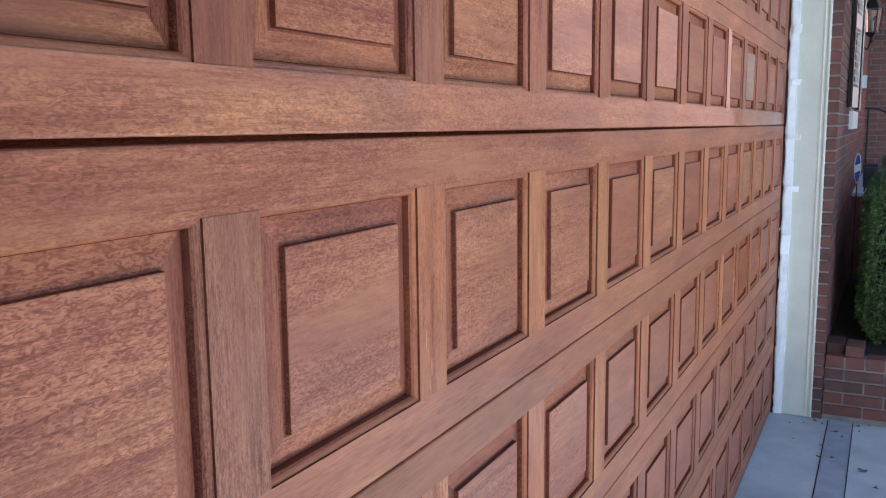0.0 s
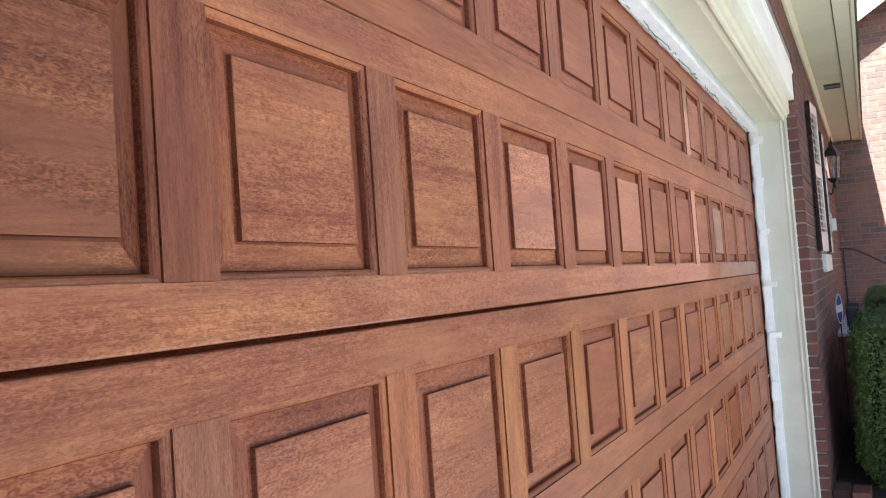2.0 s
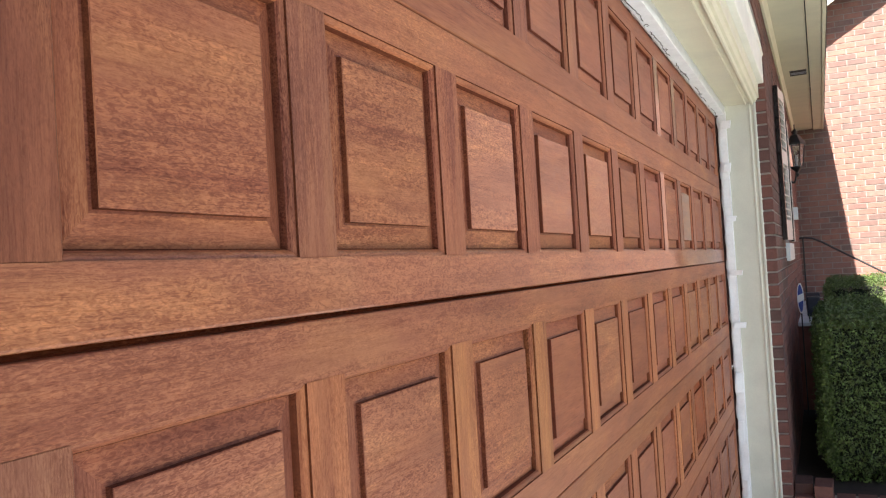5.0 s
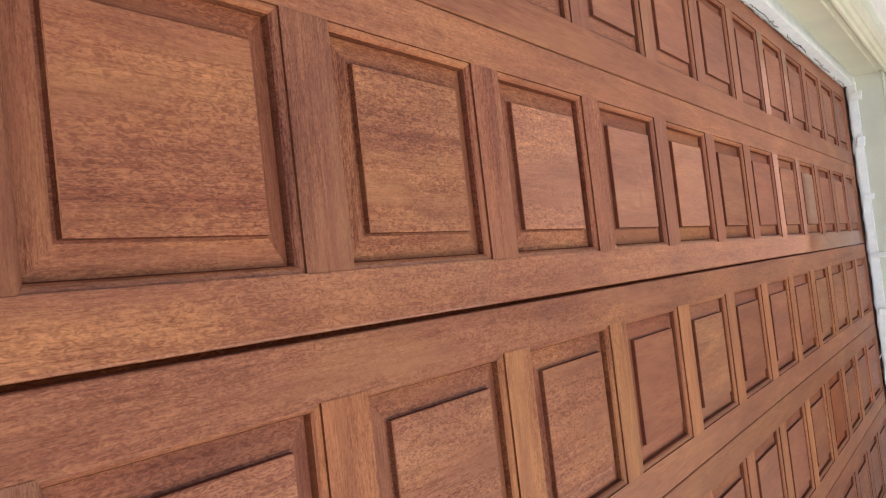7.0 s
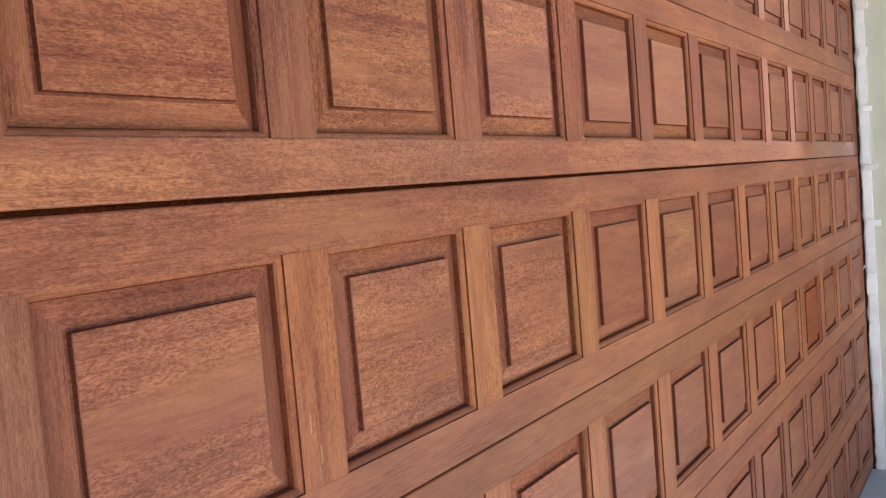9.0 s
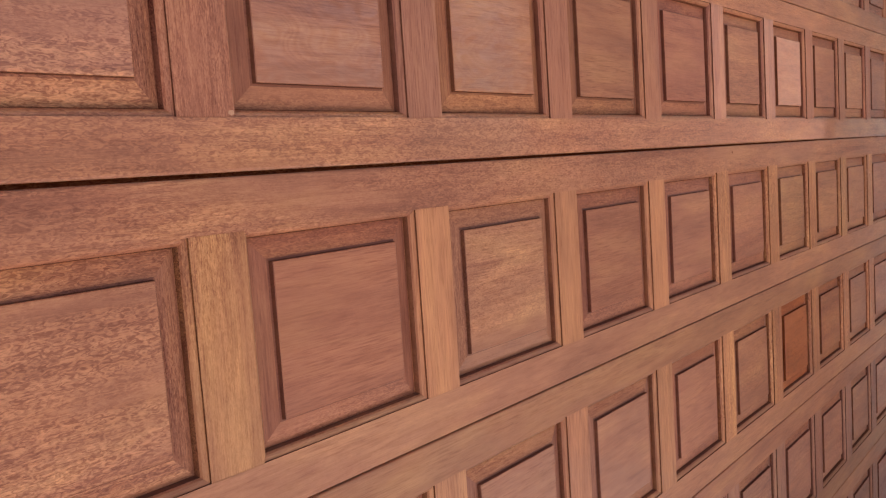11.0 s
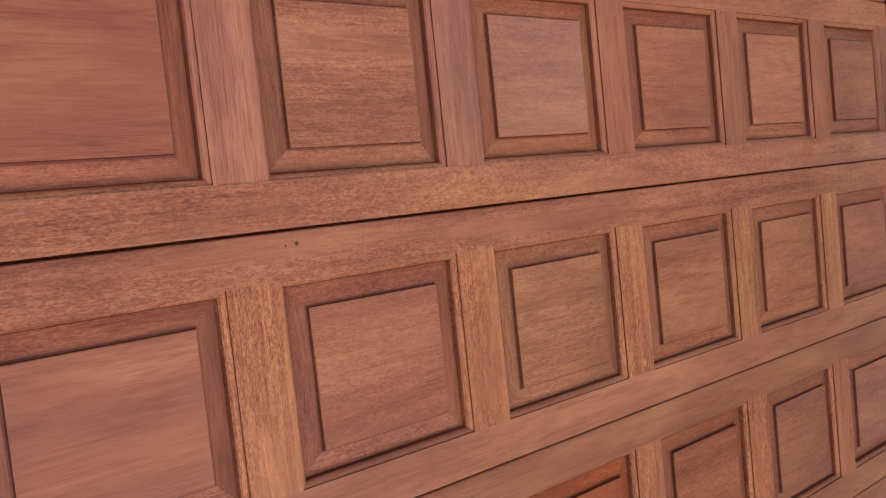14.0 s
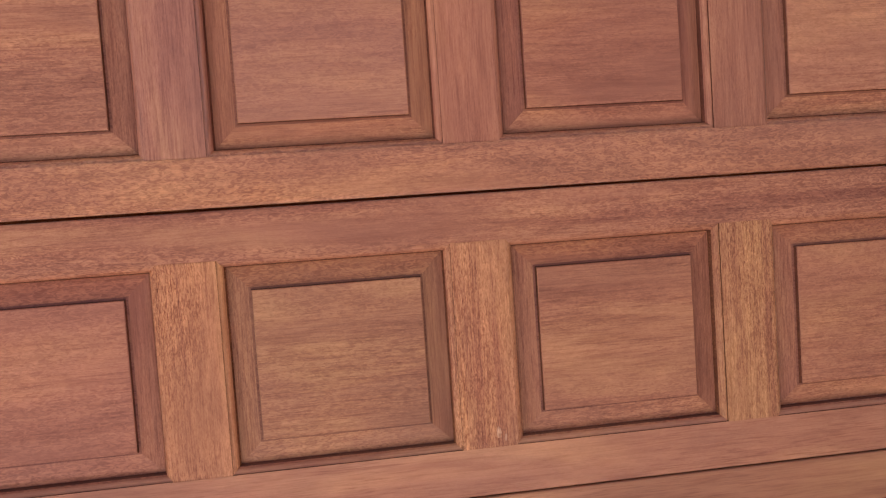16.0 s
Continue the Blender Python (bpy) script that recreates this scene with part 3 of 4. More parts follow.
# torn brown weatherseal beside the door; the strip is dark fill for the gap's shade
seal = thing("weather_seal", None, None, "dark torn weather seal in the gap beside the door", "weather seal", "structure")
part("strip", boxes((-0.03, 0.0165, DOOR_B + 0.008, JAMB - 0.001, FLOOR + 0.003, DOOR_TOP)), RUBBER, seal)
part("torn_lip", ragged(lambda w, e, f: (e, f, w), 0.0, DOOR_TOP, -0.004, 0.016, 0.025, 12, DOOR_B + 0.003, 0.003), RUBBER, seal)


# ---- brick walls ----
def brick_mesh(name, lx, ly, lz, mat):
    bm = bmesh.new()
    c = 0.003
    rings = []
    for z, i in ((-lz / 2, c), (-lz / 2 + c, 0), (lz / 2 - c, 0), (lz / 2, c)):
        rings.append([bm.verts.new((a * (lx / 2 - i), b * (ly / 2 - i), z)) for a, b in ((-1, -1), (1, -1), (1, 1), (-1, 1))])
    for p, q in zip(rings, rings[1:]):
        for i in range(4):
            bm.faces.new((p[i], p[(i + 1) % 4], q[(i + 1) % 4], q[i]))
    bm.faces.new(rings[0][::-1])
    bm.faces.new(rings[-1])
    return mesh_of(name, bm, mat)


def many_boxes(name, specs, mat, parent, label):
    """Many small bricks joined into one mesh."""
    v, f = [], []
    for x0, x1, y0, y1, z0, z1 in specs:
        n = len(v)
        v += [(x, y, z) for x in (x0, x1) for y in (y0, y1) for z in (z0, z1)]
        f += [tuple(n + i for i in q) for q in ((0, 1, 3, 2), (4, 6, 7, 5), (0, 4, 5, 1), (2, 3, 7, 6), (0, 2, 6, 4), (1, 5, 7, 3))]
    me = bpy.data.meshes.new(name)
    me.from_pydata(v, [], f)
    me.materials.append(mat)
    ob = new(name, me)
    ob.parent = parent
    return tagged(ob, label, "", "", "stuff")


WIN_A, WIN_B, WIN_Z0, WIN_Z1 = 6.56, 7.58, 1.74, 2.73
SOFFIT = 3.09
front = thing("wall_front", boxes((0.0, WALL_X - 0.007, JAMB + 0.104, WIN_A, FLOOR, SOFFIT), (0.0, WALL_X - 0.007, WIN_B, FAR_Y, FLOOR, SOFFIT), (0.0, WALL_X - 0.007, WIN_A, WIN_B, FLOOR, WIN_Z0),
                                  (0.0, WALL_X - 0.007, WIN_A, WIN_B, WIN_Z1, SOFFIT), (0.2195, WALL_X - 0.007, JAMB + 0.013, JAMB + 0.104, FLOOR + 0.001, SOFFIT)), MORTAR, "red brick front wall with pale mortar joints", "brick wall", "structure")
over = thing("wall_over_door", boxes((0.0, WALL_X - 0.007, DOOR_A - 0.12, JAMB + 0.005, 2.79, SOFFIT)), MORTAR, "red brick wall over the garage door", "brick wall", "structure")
thing("wall_side", boxes((0.0, WALL_X, -3.2, DOOR_A - 0.125, FLOOR + 0.001, SOFFIT)), BRICK_FAR, "red brick wall beside the garage door", "brick wall", "structure")
far_wall = thing("wall_far", boxes((-3, 6.0, FAR_Y, FAR_Y + 0.2, GRASS, 5.0)), MORTAR, "red brick side wall of the next wing", "brick wall", "structure")

# over the door and the far wall: joined courses
spec = []
n0 = math.floor(2.79 / COURSE) + 1
for c in range(n0, 46):
    y = DOOR_A - 0.1 - (c % 2) * 0.1
    while y < JAMB - 0.02:
        spec.append((WALL_X - 0.086, WALL_X, y, min(y + BLEN, JAMB + 0.003), c * COURSE, c * COURSE + COURSE - JOINT))
        y += BLEN + JOINT
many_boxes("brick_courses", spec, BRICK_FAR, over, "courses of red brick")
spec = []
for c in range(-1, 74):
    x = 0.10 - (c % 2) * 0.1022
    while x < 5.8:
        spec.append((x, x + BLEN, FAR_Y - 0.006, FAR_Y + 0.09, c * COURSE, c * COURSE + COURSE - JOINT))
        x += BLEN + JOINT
many_boxes("brick_courses", spec, BRICK_SUNLIT, far_wall, "courses of red brick, sunlight put into their paler colour")

# roof over the garage: soffit, eave, slope
soffit = thing("soffit", boxes((0.05, 0.496, -3.0, FAR_Y - 0.01, SOFFIT, SOFFIT + 0.02), (0.502, 0.588, -3.0, FAR_Y - 0.01, SOFFIT - 0.012, SOFFIT + 0.02)), CREAM, "cream painted boarded soffit under the eave", "soffit", "structure")
thing("trim_5", extrude([(WALL_X + 0.001, SOFFIT - 0.05), (WALL_X + 0.014, SOFFIT - 0.05), (WALL_X + 0.018, SOFFIT - 0.032), (WALL_X + 0.03, SOFFIT - 0.012), (WALL_X + 0.034, SOFFIT - 0.001), (WALL_X + 0.001, SOFFIT - 0.001)], "y", -3.0, FAR_Y - 0.011),
      CREAM, "cream painted crown moulding under the soffit", "moulding", "structure")
thing("eave_fascia", boxes((0.590, 0.612, -3.0, FAR_Y - 0.01, SOFFIT - 0.02, SOFFIT + 0.17), bevel=0.003), CREAM, "cream painted fascia board along the eave", "fascia", "structure")
thing("roof", extrude([(0.635, SOFFIT + 0.172), (0.635, SOFFIT + 0.20), (-5.0, SOFFIT + 2.65), (-5.0, SOFFIT + 2.62)], "y", -3.2, FAR_Y - 0.02), SHINGLE, "dark shingle roof over the garage", "roof", "structure")
thing("wall_gable", extrude([(-0.002, GRASS), (-0.002, SOFFIT + 0.44), (-4.79, SOFFIT + 2.52), (-4.79, GRASS)], "y", -3.2, -3.0), BRICK_FAR, "red brick gable wall at the end of the garage", "brick wall", "structure")
thing("garage_slab", boxes((-4.79, -0.26, -2.99, FAR_Y - 0.01, GRASS + 0.001, FLOOR - 0.002)), CONCRETE, "grey concrete floor inside the garage", "floor", "structure")
thing("wall_back", boxes((-5.0, -4.8, -3.2, FAR_Y, GRASS, SOFFIT + 2.6)), MORTAR, "plain back wall of the garage", "wall", "structure")


def soffit_vent():
    vent = thing("soffit_vent", None, None, "small dark slotted metal vent let into the soffit", "vent")
    vent.location = (0.418, 7.6, SOFFIT)
    part("frame", boxes((-0.062, 0.062, -0.100, -0.088, -0.004, 0), (-0.062, 0.062, 0.088, 0.100, -0.004, 0), (-0.062, -0.056, -0.088, 0.088, -0.004, 0), (0.056, 0.062, -0.088, 0.088, -0.004, 0)), IRON, vent)
    # dark sheet painted for the shade inside the vent
    part("backing", boxes((-0.056, 0.056, -0.088, 0.088, -0.002, -0.0005)), DARK_GAP, vent)
    for y in (-0.02, 0.03):
        part("slat", boxes((-0.056, 0.056, y, y + 0.014, -0.0045, -0.002)), STEEL, vent)


soffit_vent()

# gable of the next wing: rake boards and roof, which shade the top of its wall
SLOPE, RX, RZ = 0.62, 0.75, 4.60
def rake(x0, x1, y0, y1, lift, thick):
    return extrude([(x0, RZ + SLOPE * (x0 - RX) + lift), (x1, RZ + SLOPE * (x1 - RX) + lift), (x1, RZ + SLOPE * (x1 - RX) + lift + thick), (x0, RZ + SLOPE * (x0 - RX) + lift + thick)], "y", y0, y1)
thing("wing_roof", rake(-4.5, 4.2, FAR_Y - 0.36, FAR_Y + 8, 0.0, 0.06), SHINGLE, "dark shingle roof of the next wing", "roof", "structure")
thing("rake_board", rake(-4.5, 4.2, FAR_Y - 0.385, FAR_Y - 0.362, -0.16, 0.2), CREAM, "cream painted rake board of the next wing", "rake board", "structure")
thing("wall_gable", extrude([(-3.0, 5.002), (6.0, 5.002), (6.0, RZ + SLOPE * (4.2 - RX) - 0.4), (4.2, RZ + SLOPE * (4.2 - RX) - 0.02), (RX + 0.02, 5.004)], "y", FAR_Y + 0.01, FAR_Y + 0.19), BRICK_FAR, "red brick gable of the next wing", "brick wall", "structure")


# ---- shutters and window ----
def shutter(y0, turn, width=0.36, z0=1.735, z1=2.735):
    """Turned a little off the wall on its near edge to fit the camera's view."""
    s = thing("shutter", None, None, "louvred black wooden shutter, sky sheen put into its pale face", "shutter", group="window shutters")
    s.location, s.rotation_euler = (WALL_X + 0.004, y0, z0), (0, 0, -radians(turn))
    h = z1 - z0
    part("edge", boxes((0, 0.027, -0.003, 0.0, 0, h)), BLACK_PAINT, s, "black painted edge")
    for a in (0.0005, width - 0.033):
        part("stile", boxes((0, 0.026, a, a + 0.033, 0, h), bevel=0.002), BLACK_PAINT if a < 0.1 else PALE, s)
    for b, t in ((0, 0.13), (h * 0.50, 0.09), (h - 0.07, 0.07)):
        part("rail", boxes((0.001, 0.025, 0.034, width - 0.034, b, b + t), bevel=0.002), PALE, s)
    slat = mesh_of("slat", extrude([(0.010, 0.003), (0.023, -0.008), (0.025, -0.004), (0.012, 0.008)], "y", 0.034, width - 0.034), PALE)
    for b0, b1 in ((0.13, h * 0.50), (h * 0.50 + 0.09, h - 0.07)):
        n = int((b1 - b0) / 0.046)
        for i in range(n):
            piece("slat", slat, s, (0, 0, b0 + (i + 0.6) * (b1 - b0) / n))
    # black sheet painted for the shade between the slats
    part("backing", boxes((0.0, 0.003, 0.034, width - 0.034, 0.13, h - 0.07)), IRON, s)


shutter(6.08, 4.0)
shutter(7.62, 0.0)
win = thing("window_1", None, None, "white framed window between two shutters", "window", "structure")
part("window_frame", boxes((0.18, 0.24, WIN_A, WIN_A + 0.05, WIN_Z0, WIN_Z1), (0.18, 0.24, WIN_B - 0.05, WIN_B, WIN_Z0, WIN_Z1), (0.18, 0.24, WIN_A + 0.05, WIN_B - 0.05, WIN_Z0, WIN_Z0 + 0.05),
                           (0.18, 0.24, WIN_A + 0.05, WIN_B - 0.05, WIN_Z1 - 0.05, WIN_Z1), (0.185, 0.235, WIN_A + 0.05, WIN_B - 0.05, 2.31, 2.35)), WHITE, win)
part("pane", boxes((0.205, 0.211, WIN_A + 0.05, WIN_B - 0.05, WIN_Z0 + 0.05, 2.31)), BLACK_PAINT, win, "dark window glass")
part("pane", boxes((0.205, 0.211, WIN_A + 0.05, WIN_B - 0.05, 2.35, WIN_Z1 - 0.05)), BLACK_PAINT, win, "dark window glass")
part("window_sill", boxes((0.18, 0.298, WIN_A + 0.02, WIN_B + 0.02, WIN_Z0 - 0.15, WIN_Z0 - 0.022), bevel=0.006), WHITE, win, "white stone sill")


# ---- porch: lantern, bell box, railing, steps ----
def lantern():
    l = thing("wall_lantern", None, None, "black iron wall lantern with clear glass", "lantern")
    cx, cy = WALL_X + 0.073, 8.7
    l.location, l.scale = (WALL_X + 0.0675, cy, 2.21), (0.92, 0.92, 1.0)
    bm = bmesh.new()
    lathe(bm, (WALL_X + 0.006 - cx, 0, 0.19), [(0.001, -0.11), (0.012, -0.10)], 8)
    box(bm, WALL_X - cx, WALL_X + 0.014 - cx, -0.055, 0.055, 0.06, 0.30, bevel=0.004)
    part("back_plate", bm, IRON, l)
    bm = bmesh.new()
    curve = [Vector((WALL_X + 0.012 - cx + 0.066 * t, 0, 0.10 - 0.075 * math.sin(math.pi * t) + 0.12 * t)) for t in [i / 8 for i in range(9)]]
    for p, q in zip(curve, curve[1:]):
        tube(bm, p, q, 0.009, n=8)
    part("arm", bm, IRON, l)
    bm = bmesh.new()
    lathe(bm, (0, 0, 0), [(0.008, 0.13), (0.022, 0.15), (0.012, 0.175), (0.05, 0.205), (0.062, 0.215), (0.062, 0.228)], 6)
    part("base_cup", bm, IRON, l)
    bm = bmesh.new()
    lathe(bm, (0, 0, 0), [(0.092, 0.425), (0.095, 0.437), (0.07, 0.475), (0.038, 0.515), (0.022, 0.525), (0.030, 0.548), (0.018, 0.565), (0.006, 0.575), (0.005, 0.615), (0.001, 0.62)], 6)
    part("roof_cap", bm, IRON, l)
    for i in range(6):
        a = 2 * math.pi * i / 6
        bm = bmesh.new()
        tube(bm, (0.060 * math.cos(a), 0.060 * math.sin(a), 0.225), (0.084 * math.cos(a), 0.084 * math.sin(a), 0.428), 0.0045, n=6)
        part("bar", bm, IRON, l)
    bm = bmesh.new()
    lathe(bm, (0, 0, 0), [(0.056, 0.229), (0.079, 0.424)], 6)
    part("glass", bm, GLASS, l, "clear glass panes")
    bm = bmesh.new()
    tube(bm, (0, 0, 0.228), (0, 0, 0.33), 0.011, n=8)
    part("candle_tube", bm, WHITE, l, "white candle sleeve")


lantern()
bell = thing("bell_box", None, None, "small white plastic bell box on the brick wall", "bell box")
part("housing", boxes((WALL_X + 0.001, WALL_X + 0.042, 9.02, 9.10, 1.955, 2.075), bevel=0.006), WHITE, bell)
part("mounting_plate", boxes((WALL_X - 0.002, WALL_X + 0.0008, 8.97, 9.15, 1.94, 2.13)), WHITE, bell)

thing("porch", boxes((WALL_X + 0.002, 1.05, 8.0, FAR_Y - 0.01, GRASS + 0.001, 1.015)), BRICK_FAR, "raised brick porch base", "porch", "structure")
thing("porch_slab", boxes((WALL_X + 0.002, 1.08, 7.97, FAR_Y - 0.01, 1.016, 1.05), bevel=0.006), CONCRETE, "pale stone slab on top of the porch", "porch slab", "structure")


def railing():
    r = thing("stair_railing", None, None, "thin black iron stair railing by the porch", "railing")
    r.location = (0.31, 10.75, 1.05)
    bm = bmesh.new()
    tube(bm, (0, 0, 0), (0, 0, 0.735), 0.009, n=8)
    part("post", bm, IRON, r)
    bm = bmesh.new()
    tube(bm, (1.65, 0, -1.05), (1.65, 0, -0.235), 0.009, n=8)
    part("post", bm, IRON, r)
    bm = bmesh.new()
    path = [(-0.05, 0, 0.70), (-0.055, 0, 0.725), (-0.03, 0, 0.745), (0.02, 0, 0.748), (0.10, 0, 0.735), (0.2, 0, 0.685), (1.7, 0, -0.26)]
    for p, q in zip(path, path[1:]):
        tube(bm, p, q, 0.011, n=8)
    part("handrail", bm, IRON, r)


railing()


def yard_sign():
    s = thing("yard_sign", None, None, "oval blue and white sign on a thin stake", "sign")
    s.location = (0.315, 7.7, 0.314)
    bm = bmesh.new()
    tube(bm, (0, 0, 0), (0, 0.01, 0.90), 0.005, n=6)
    part("stake", bm, IRON, s)

    def disc(rx, rz, y, t):
        b = bmesh.new()
        lathe(b, (0, 0, 0), [(1, 0), (1, 1)], 24)
        for v in b.verts:
            v.co = Vector((v.co.x * rx, y - v.co.z * t, 0.955 + v.co.y * rz))
        return b

    part("rim", disc(0.026, 0.125, 0.0, 0.006), WHITE, s, "white rim")
    part("face", disc(0.020, 0.112, -0.0065, 0.002), BLUE, s, "blue face")
    bm = boxes((-0.0195, 0.0195, -0.0108, -0.0088, 0.927, 0.987))
    for v in bm.verts:
        v.co.z += v.co.x * 0.5
    part("band", bm, WHITE, s, "white band with plain bars")


yard_sign()


# an unidentified dark blue object, given a hose reel's shape
def navy_object():
    h = thing("navy_object", None, None, "unidentified dark navy object on the porch, shaped as a hose reel", "hose reel")
    h.location, h.scale = (0.40, 8.3, 1.05), (0.7, 0.7, 0.85)
    part("housing", boxes((-0.075, 0.075, -0.11, 0.11, 0.03, 0.24), bevel=0.02), NAVY, h)
    bm = bmesh.new()
    tube(bm, (-0.08, 0, 0.19), (0.08, 0, 0.19), 0.085, n=20)
    part("drum", bm, NAVY, h)
    for x in (-0.06, 0.045):
        part("foot", boxes((x, x + 0.015, -0.1, 0.1, 0, 0.03)), NAVY, h)


navy_object()

# ---- planter and hedges ----
planter = thing("planter", boxes((WALL_X + 0.002, 2.55, JAMB + 0.014, JAMB + 0.10, FLOOR + 0.001, 0.254), (2.45, 2.55, JAMB + 0.10, 7.9, FLOOR + 0.001, 0.254), (WALL_X + 0.004, 2.549, JAMB + 0.008, JAMB + 0.099, 0.2545, 0.328)), MORTAR, "low red brick planter with a header course on top", "planter", "structure")
thing("soil", boxes((WALL_X + 0.002, 2.45, JAMB + 0.101, 7.965, GRASS + 0.001, 0.315)), SOIL, "dark bare soil under the hedge", "soil", "structure")


def hedge(name, x0, x1, y0, y1, z0, z1, count, seed, label):
    """A clipped hedge: a core painted dark for the inner shade and a coat of small leaves, thick at the faces, with an
    uneven skin.
    """
    rg = random.Random(seed)
    h = thing(name, None, None, label, "hedge")
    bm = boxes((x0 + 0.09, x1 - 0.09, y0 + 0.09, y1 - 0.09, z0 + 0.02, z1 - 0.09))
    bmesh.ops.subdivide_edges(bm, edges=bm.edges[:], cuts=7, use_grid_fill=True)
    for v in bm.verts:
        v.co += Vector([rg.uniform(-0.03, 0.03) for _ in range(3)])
    part("core", bm, CORE_SHADE, h)
    v, f = [], []
    faces = (("y", (x1 - x0) * (z1 - z0)), ("x", (y1 - y0) * (z1 - z0)), ("z", (x1 - x0) * (y1 - y0)))
    total = sum(a for _, a in faces)
    for axis, area in faces:
        for _ in range(int(count * area / total)):
            d = abs(rg.gauss(0, 0.035))
            x, y, z = rg.uniform(x0, x1), rg.uniform(y0, y1), rg.uniform(z0, z1)
            lump = 0.05 * noise.noise(Vector((x, y, z)) * 5.0) + 0.02 * noise.noise(Vector((x, y, z)) * 17.0)
            if axis == "y":
                y = y0 + d + lump
            elif axis == "x":
                x = x0 + d + lump
            else:
                z = z1 - d + lump
            if z < z0 + 0.14:
                x += 0.08 * (1 - (z - z0) / 0.14)
                y += 0.08 * (1 - (z - z0) / 0.14)
            # soft shoulders
            ex, ey, ez = max(0, x0 + 0.07 - x), max(0, y0 + 0.07 - y), max(0, z - z1 + 0.07)
            if (ex > 0) + (ey > 0) + (ez > 0) > 1:
                k = 0.4
                x, y, z = x + k * ex, y + k * ey, z - k * ez
            s = rg.uniform(0.007, 0.0135)
            u = Vector((rg.gauss(0, 1), rg.gauss(0, 1), rg.gauss(0, 1))).normalized()
            w = u.cross(Vector((rg.gauss(0, 1), rg.gauss(0, 1), rg.gauss(0, 1)))).normalized()
            c = Vector((x, y, z))
            n = len(v)
            bend = u.cross(w) * s * 0.25
            v += [c - u * s, c + w * s * 0.5 + bend, c + u * s, c - w * s * 0.5 + bend]
            f += [(n, n + 1, n + 2), (n, n + 2, n + 3)]
    me = bpy.data.meshes.new("leaves")
    me.from_pydata([tuple(p) for p in v], [], f)
    me.materials.append(BOXWOOD)
    ob = new("leaves", me)
    ob.parent = h
    tagged(ob, "small glossy green box leaves", "", "", "stuff")


hedge("box_hedge", 0.425, 2.3, 5.52, 7.75, 0.32, 1.265, 120000, 21, "clipped green box hedge in a brick planter")
hedge("porch_hedge", 1.12, 2.6, 8.2, 9.9, GRASS, 1.42, 12000, 22, "clipped green hedge beside the porch")
hedge("small_hedge", 0.50, 1.06, 8.6, 10.4, 1.051, 1.36, 8000, 23, "low green clipped shrubs on the porch")


def fallen_leaf(x, y, s, turn, colour_seed):
    rg = random.Random(colour_seed)
    bm = bmesh.new()
    mid = [bm.verts.new((s * (i / 4 - 0.5) * 2, 0, 0.004 + 0.006 * rg.random())) for i in range(5)]
    up = [bm.verts.new((s * (i / 4 - 0.5) * 2, s * 0.55 * math.sin(math.pi * i / 4), 0.003 + 0.014 * rg.random())) for i in (1, 2, 3)]
    dn = [bm.verts.new((s * (i / 4 - 0.5) * 2, -s * 0.5 * math.sin(math.pi * i / 4), 0.002 + 0.010 * rg.random())) for i in (1, 2, 3)]
    for side in (up, dn):
        bm.faces.new((mid[0], mid[1], side[0]))
        bm.faces.new((mid[1], mid[2], side[1], side[0]))
        bm.faces.new((mid[2], mid[3], side[2], side[1]))
        bm.faces.new((mid[3], mid[4], side[2]))
    ob = thing("fallen_leaf", bm, DRY, "dry curled brown leaf on the concrete", "leaf", group="fallen leaves")
    ob.location, ob.rotation_euler = (x, y, FLOOR + 0.0035 + (0.004 if 0.3 < x < 0.44 else 0)), (0, 0, turn)


for i, (x, y, s) in enumerate(((0.50, 4.45, 0.026), (0.62, 4.55, 0.028), (0.35, 4.95, 0.022), (0.39, 4.88, 0.012), (0.30, 4.72, 0.014), (0.46, 5.12, 0.020), (0.62, 5.05, 0.012), (0.296, 4.55, 0.013), (0.36, 4.55, 0.012), (0.24, 5.11, 0.018), (0.28, 5.06, 0.012), (0.56, 4.25, 0.013), (0.12, 5.00, 0.013),
                               (0.72, 5.10, 0.016), (0.58, 3.7, 0.02), (0.19, 5.04, 0.008), (0.66, 5.13, 0.012), (0.47, 5.02, 0.007), (0.16, 4.75, 0.008), (0.52, 5.14, 0.010))):
    fallen_leaf(x, y, s, i * 1.7, 40 + i)


# ---- trench drain along the door ----
def trench_drain():
    d = thing("trench_drain", None, None, "dull steel drain cover strip set in the concrete", "drain")
    a, b, end = 0.318, 0.424, JAMB - 0.002
    part("cover", boxes((a, b, -3.0, end, FLOOR + 0.001, FLOOR + 0.0055), bevel=0.0015), STEEL, d)
    for x in (a - 0.014, b + 0.008):
        part("joint", boxes((x, x + 0.006, -3.0, end, FLOOR + 0.0006, FLOOR + 0.002)), DARK_GAP, d, "dark joint")
    for x in (a - 0.0075, b + 0.0005):
        part("lip", boxes((x, x + 0.007, -3.0, end, FLOOR + 0.001, FLOOR + 0.008), bevel=0.001), STEEL, d)


trench_drain()

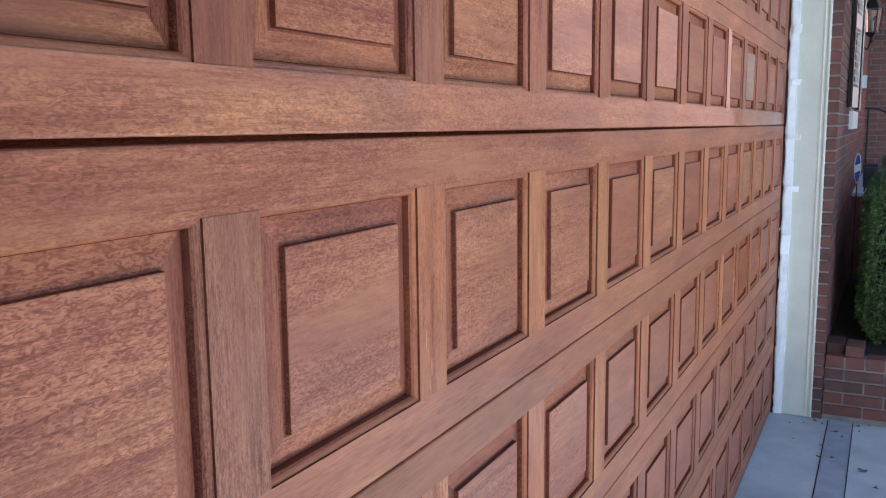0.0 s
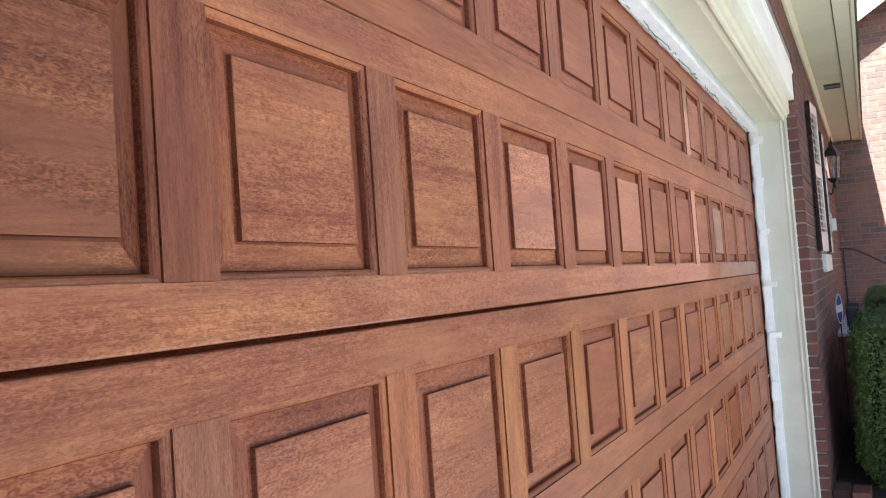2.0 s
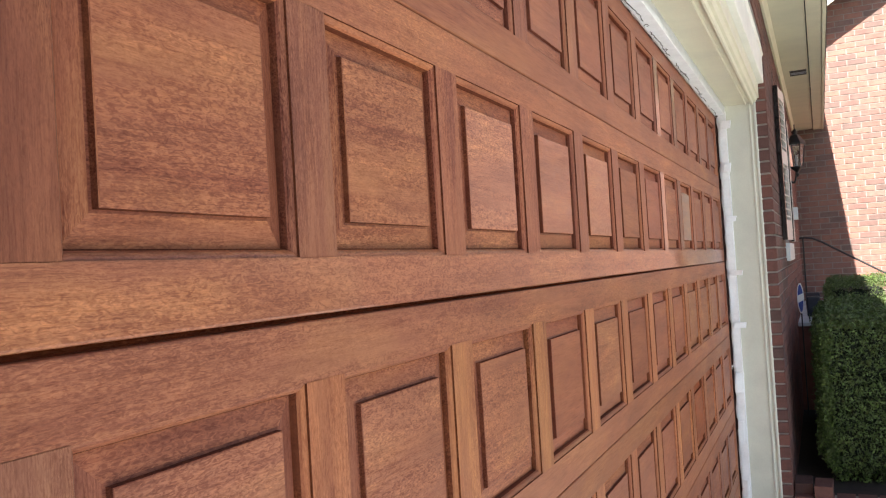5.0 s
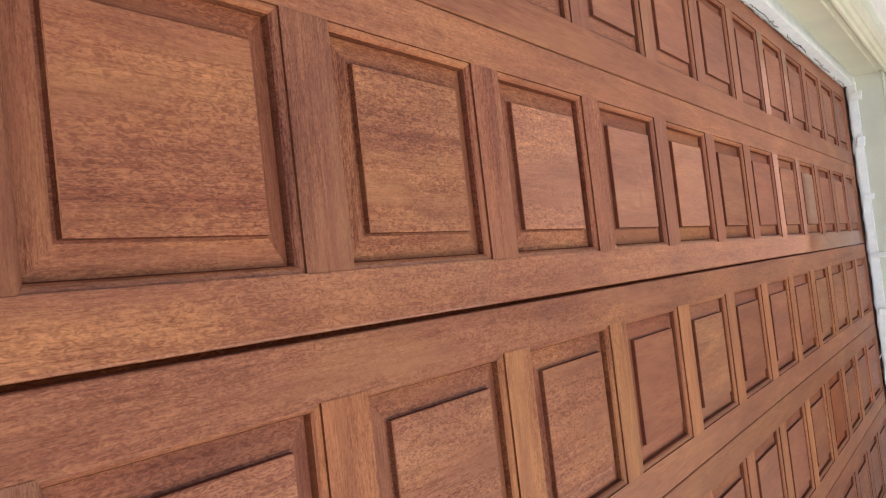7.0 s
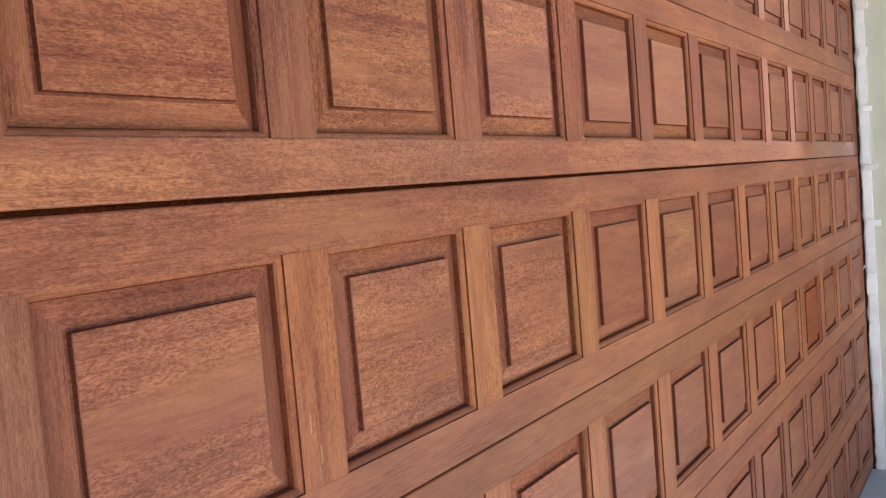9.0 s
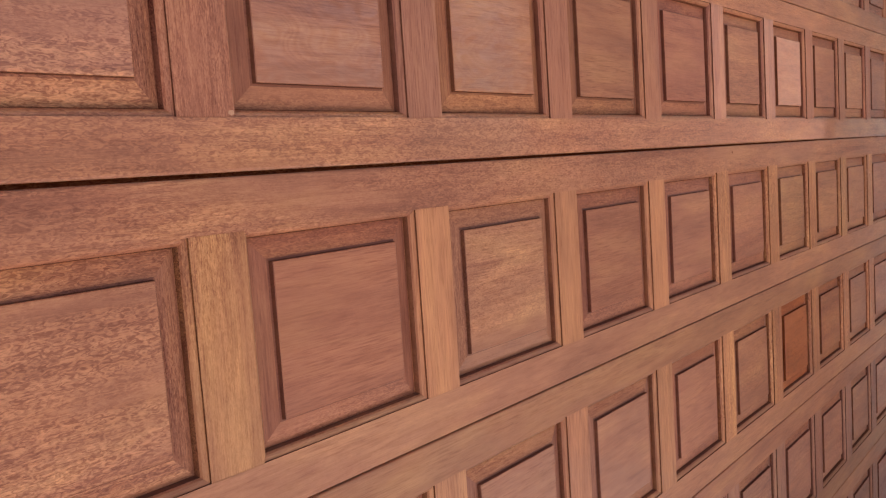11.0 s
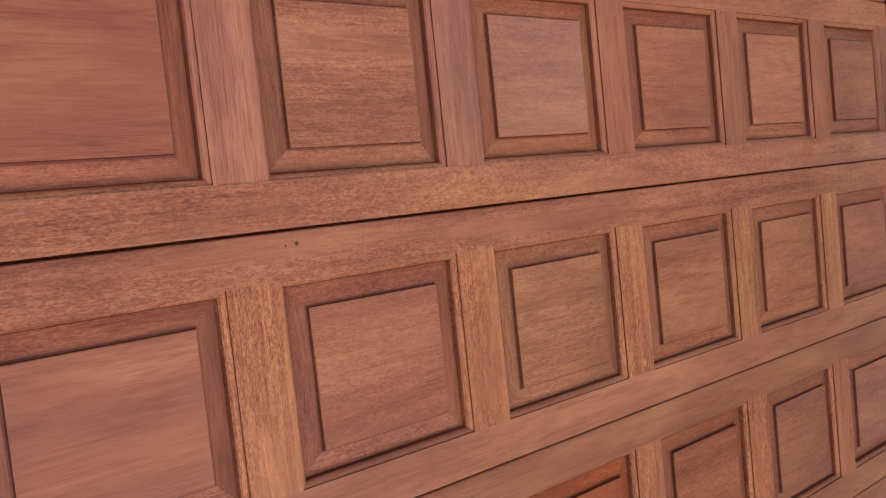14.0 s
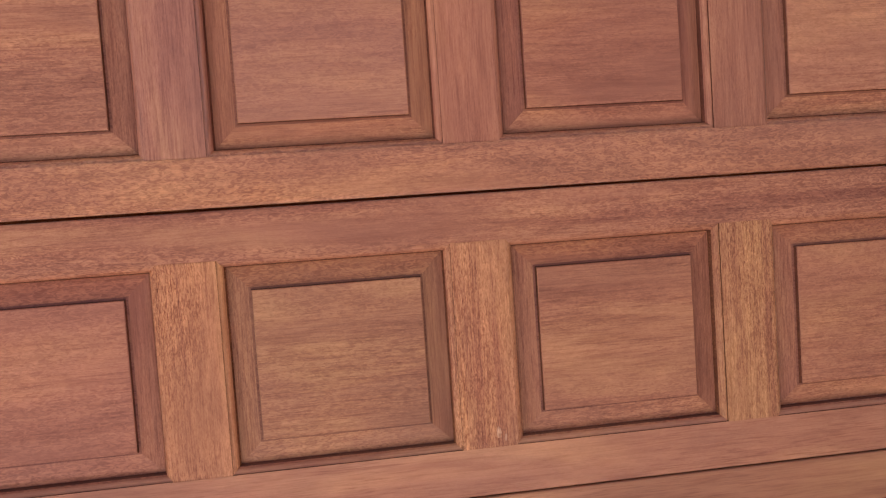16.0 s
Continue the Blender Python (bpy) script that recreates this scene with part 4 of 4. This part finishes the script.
# ---- single bricks near the door ----
stretcher = brick_mesh("brick", 0.09, BLEN, COURSE - JOINT, BRICK)
half = brick_mesh("brick", 0.09, 0.0915, COURSE - JOINT, BRICK)
crossways = brick_mesh("brick", BLEN, 0.09, COURSE - JOINT, BRICK)
half_x = brick_mesh("brick", 0.0915, 0.09, COURSE - JOINT, BRICK)
spec = []
bx = WALL_X - 0.045
for c in range(-1, 45):
    z = c * COURSE + (COURSE - JOINT) / 2
    y = JAMB + 0.004
    first = True
    while y < FAR_Y - 0.05:
        ln = 0.0915 if (first and c % 2) else BLEN
        inside = y + ln > WIN_A and y < WIN_B and WIN_Z0 - 0.15 < z < WIN_Z1
        if inside and y < WIN_A - 0.02:
            ln, inside = WIN_A - y, False
            spec.append((bx - 0.045, WALL_X, y, y + ln, z - 0.0286, z + 0.0286))
        elif not inside:
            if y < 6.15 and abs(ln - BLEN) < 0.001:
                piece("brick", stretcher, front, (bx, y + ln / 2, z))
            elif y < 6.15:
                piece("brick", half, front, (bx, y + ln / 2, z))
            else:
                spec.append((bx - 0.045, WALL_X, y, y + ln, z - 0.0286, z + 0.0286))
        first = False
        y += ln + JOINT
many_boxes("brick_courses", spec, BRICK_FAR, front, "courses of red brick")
for c in range(4):
    z = c * 0.0702 - 0.017 + COURSE / 2
    x = WALL_X + 0.006
    first = True
    while x < 2.3:
        if first and c % 2:
            piece("brick", half_x, planter, (x + 0.0457, JAMB + 0.045, z))
            x += 0.0915 + JOINT
        else:
            piece("brick", crossways, planter, (x + BLEN / 2, JAMB + 0.045, z))
            x += BLEN + JOINT
        first = False
x = WALL_X + 0.006
wide = brick_mesh("brick", 0.0915, 0.12, 0.069, BRICK)
while x < 2.4:
    piece("brick", wide, planter, (x + 0.0457, JAMB + 0.06, 0.3005))
    x += 0.0915 + 0.012
for x, tilt, dy, mat in ((0.322, 0.02, 0.05, BRICK_SHADED), (0.424, -0.03, 0.0, BRICK)):
    b = thing("loose_brick", None, None, "loose red brick lying on the planter edge", "brick", group="loose bricks")
    b.location, b.rotation_euler = (x, JAMB + 0.105 + dy, 0.3365), (0, 0, tilt)
    part("body", boxes((-0.0457, 0.0457, -0.097, 0.097, 0, 0.057), bevel=0.004), mat, b)
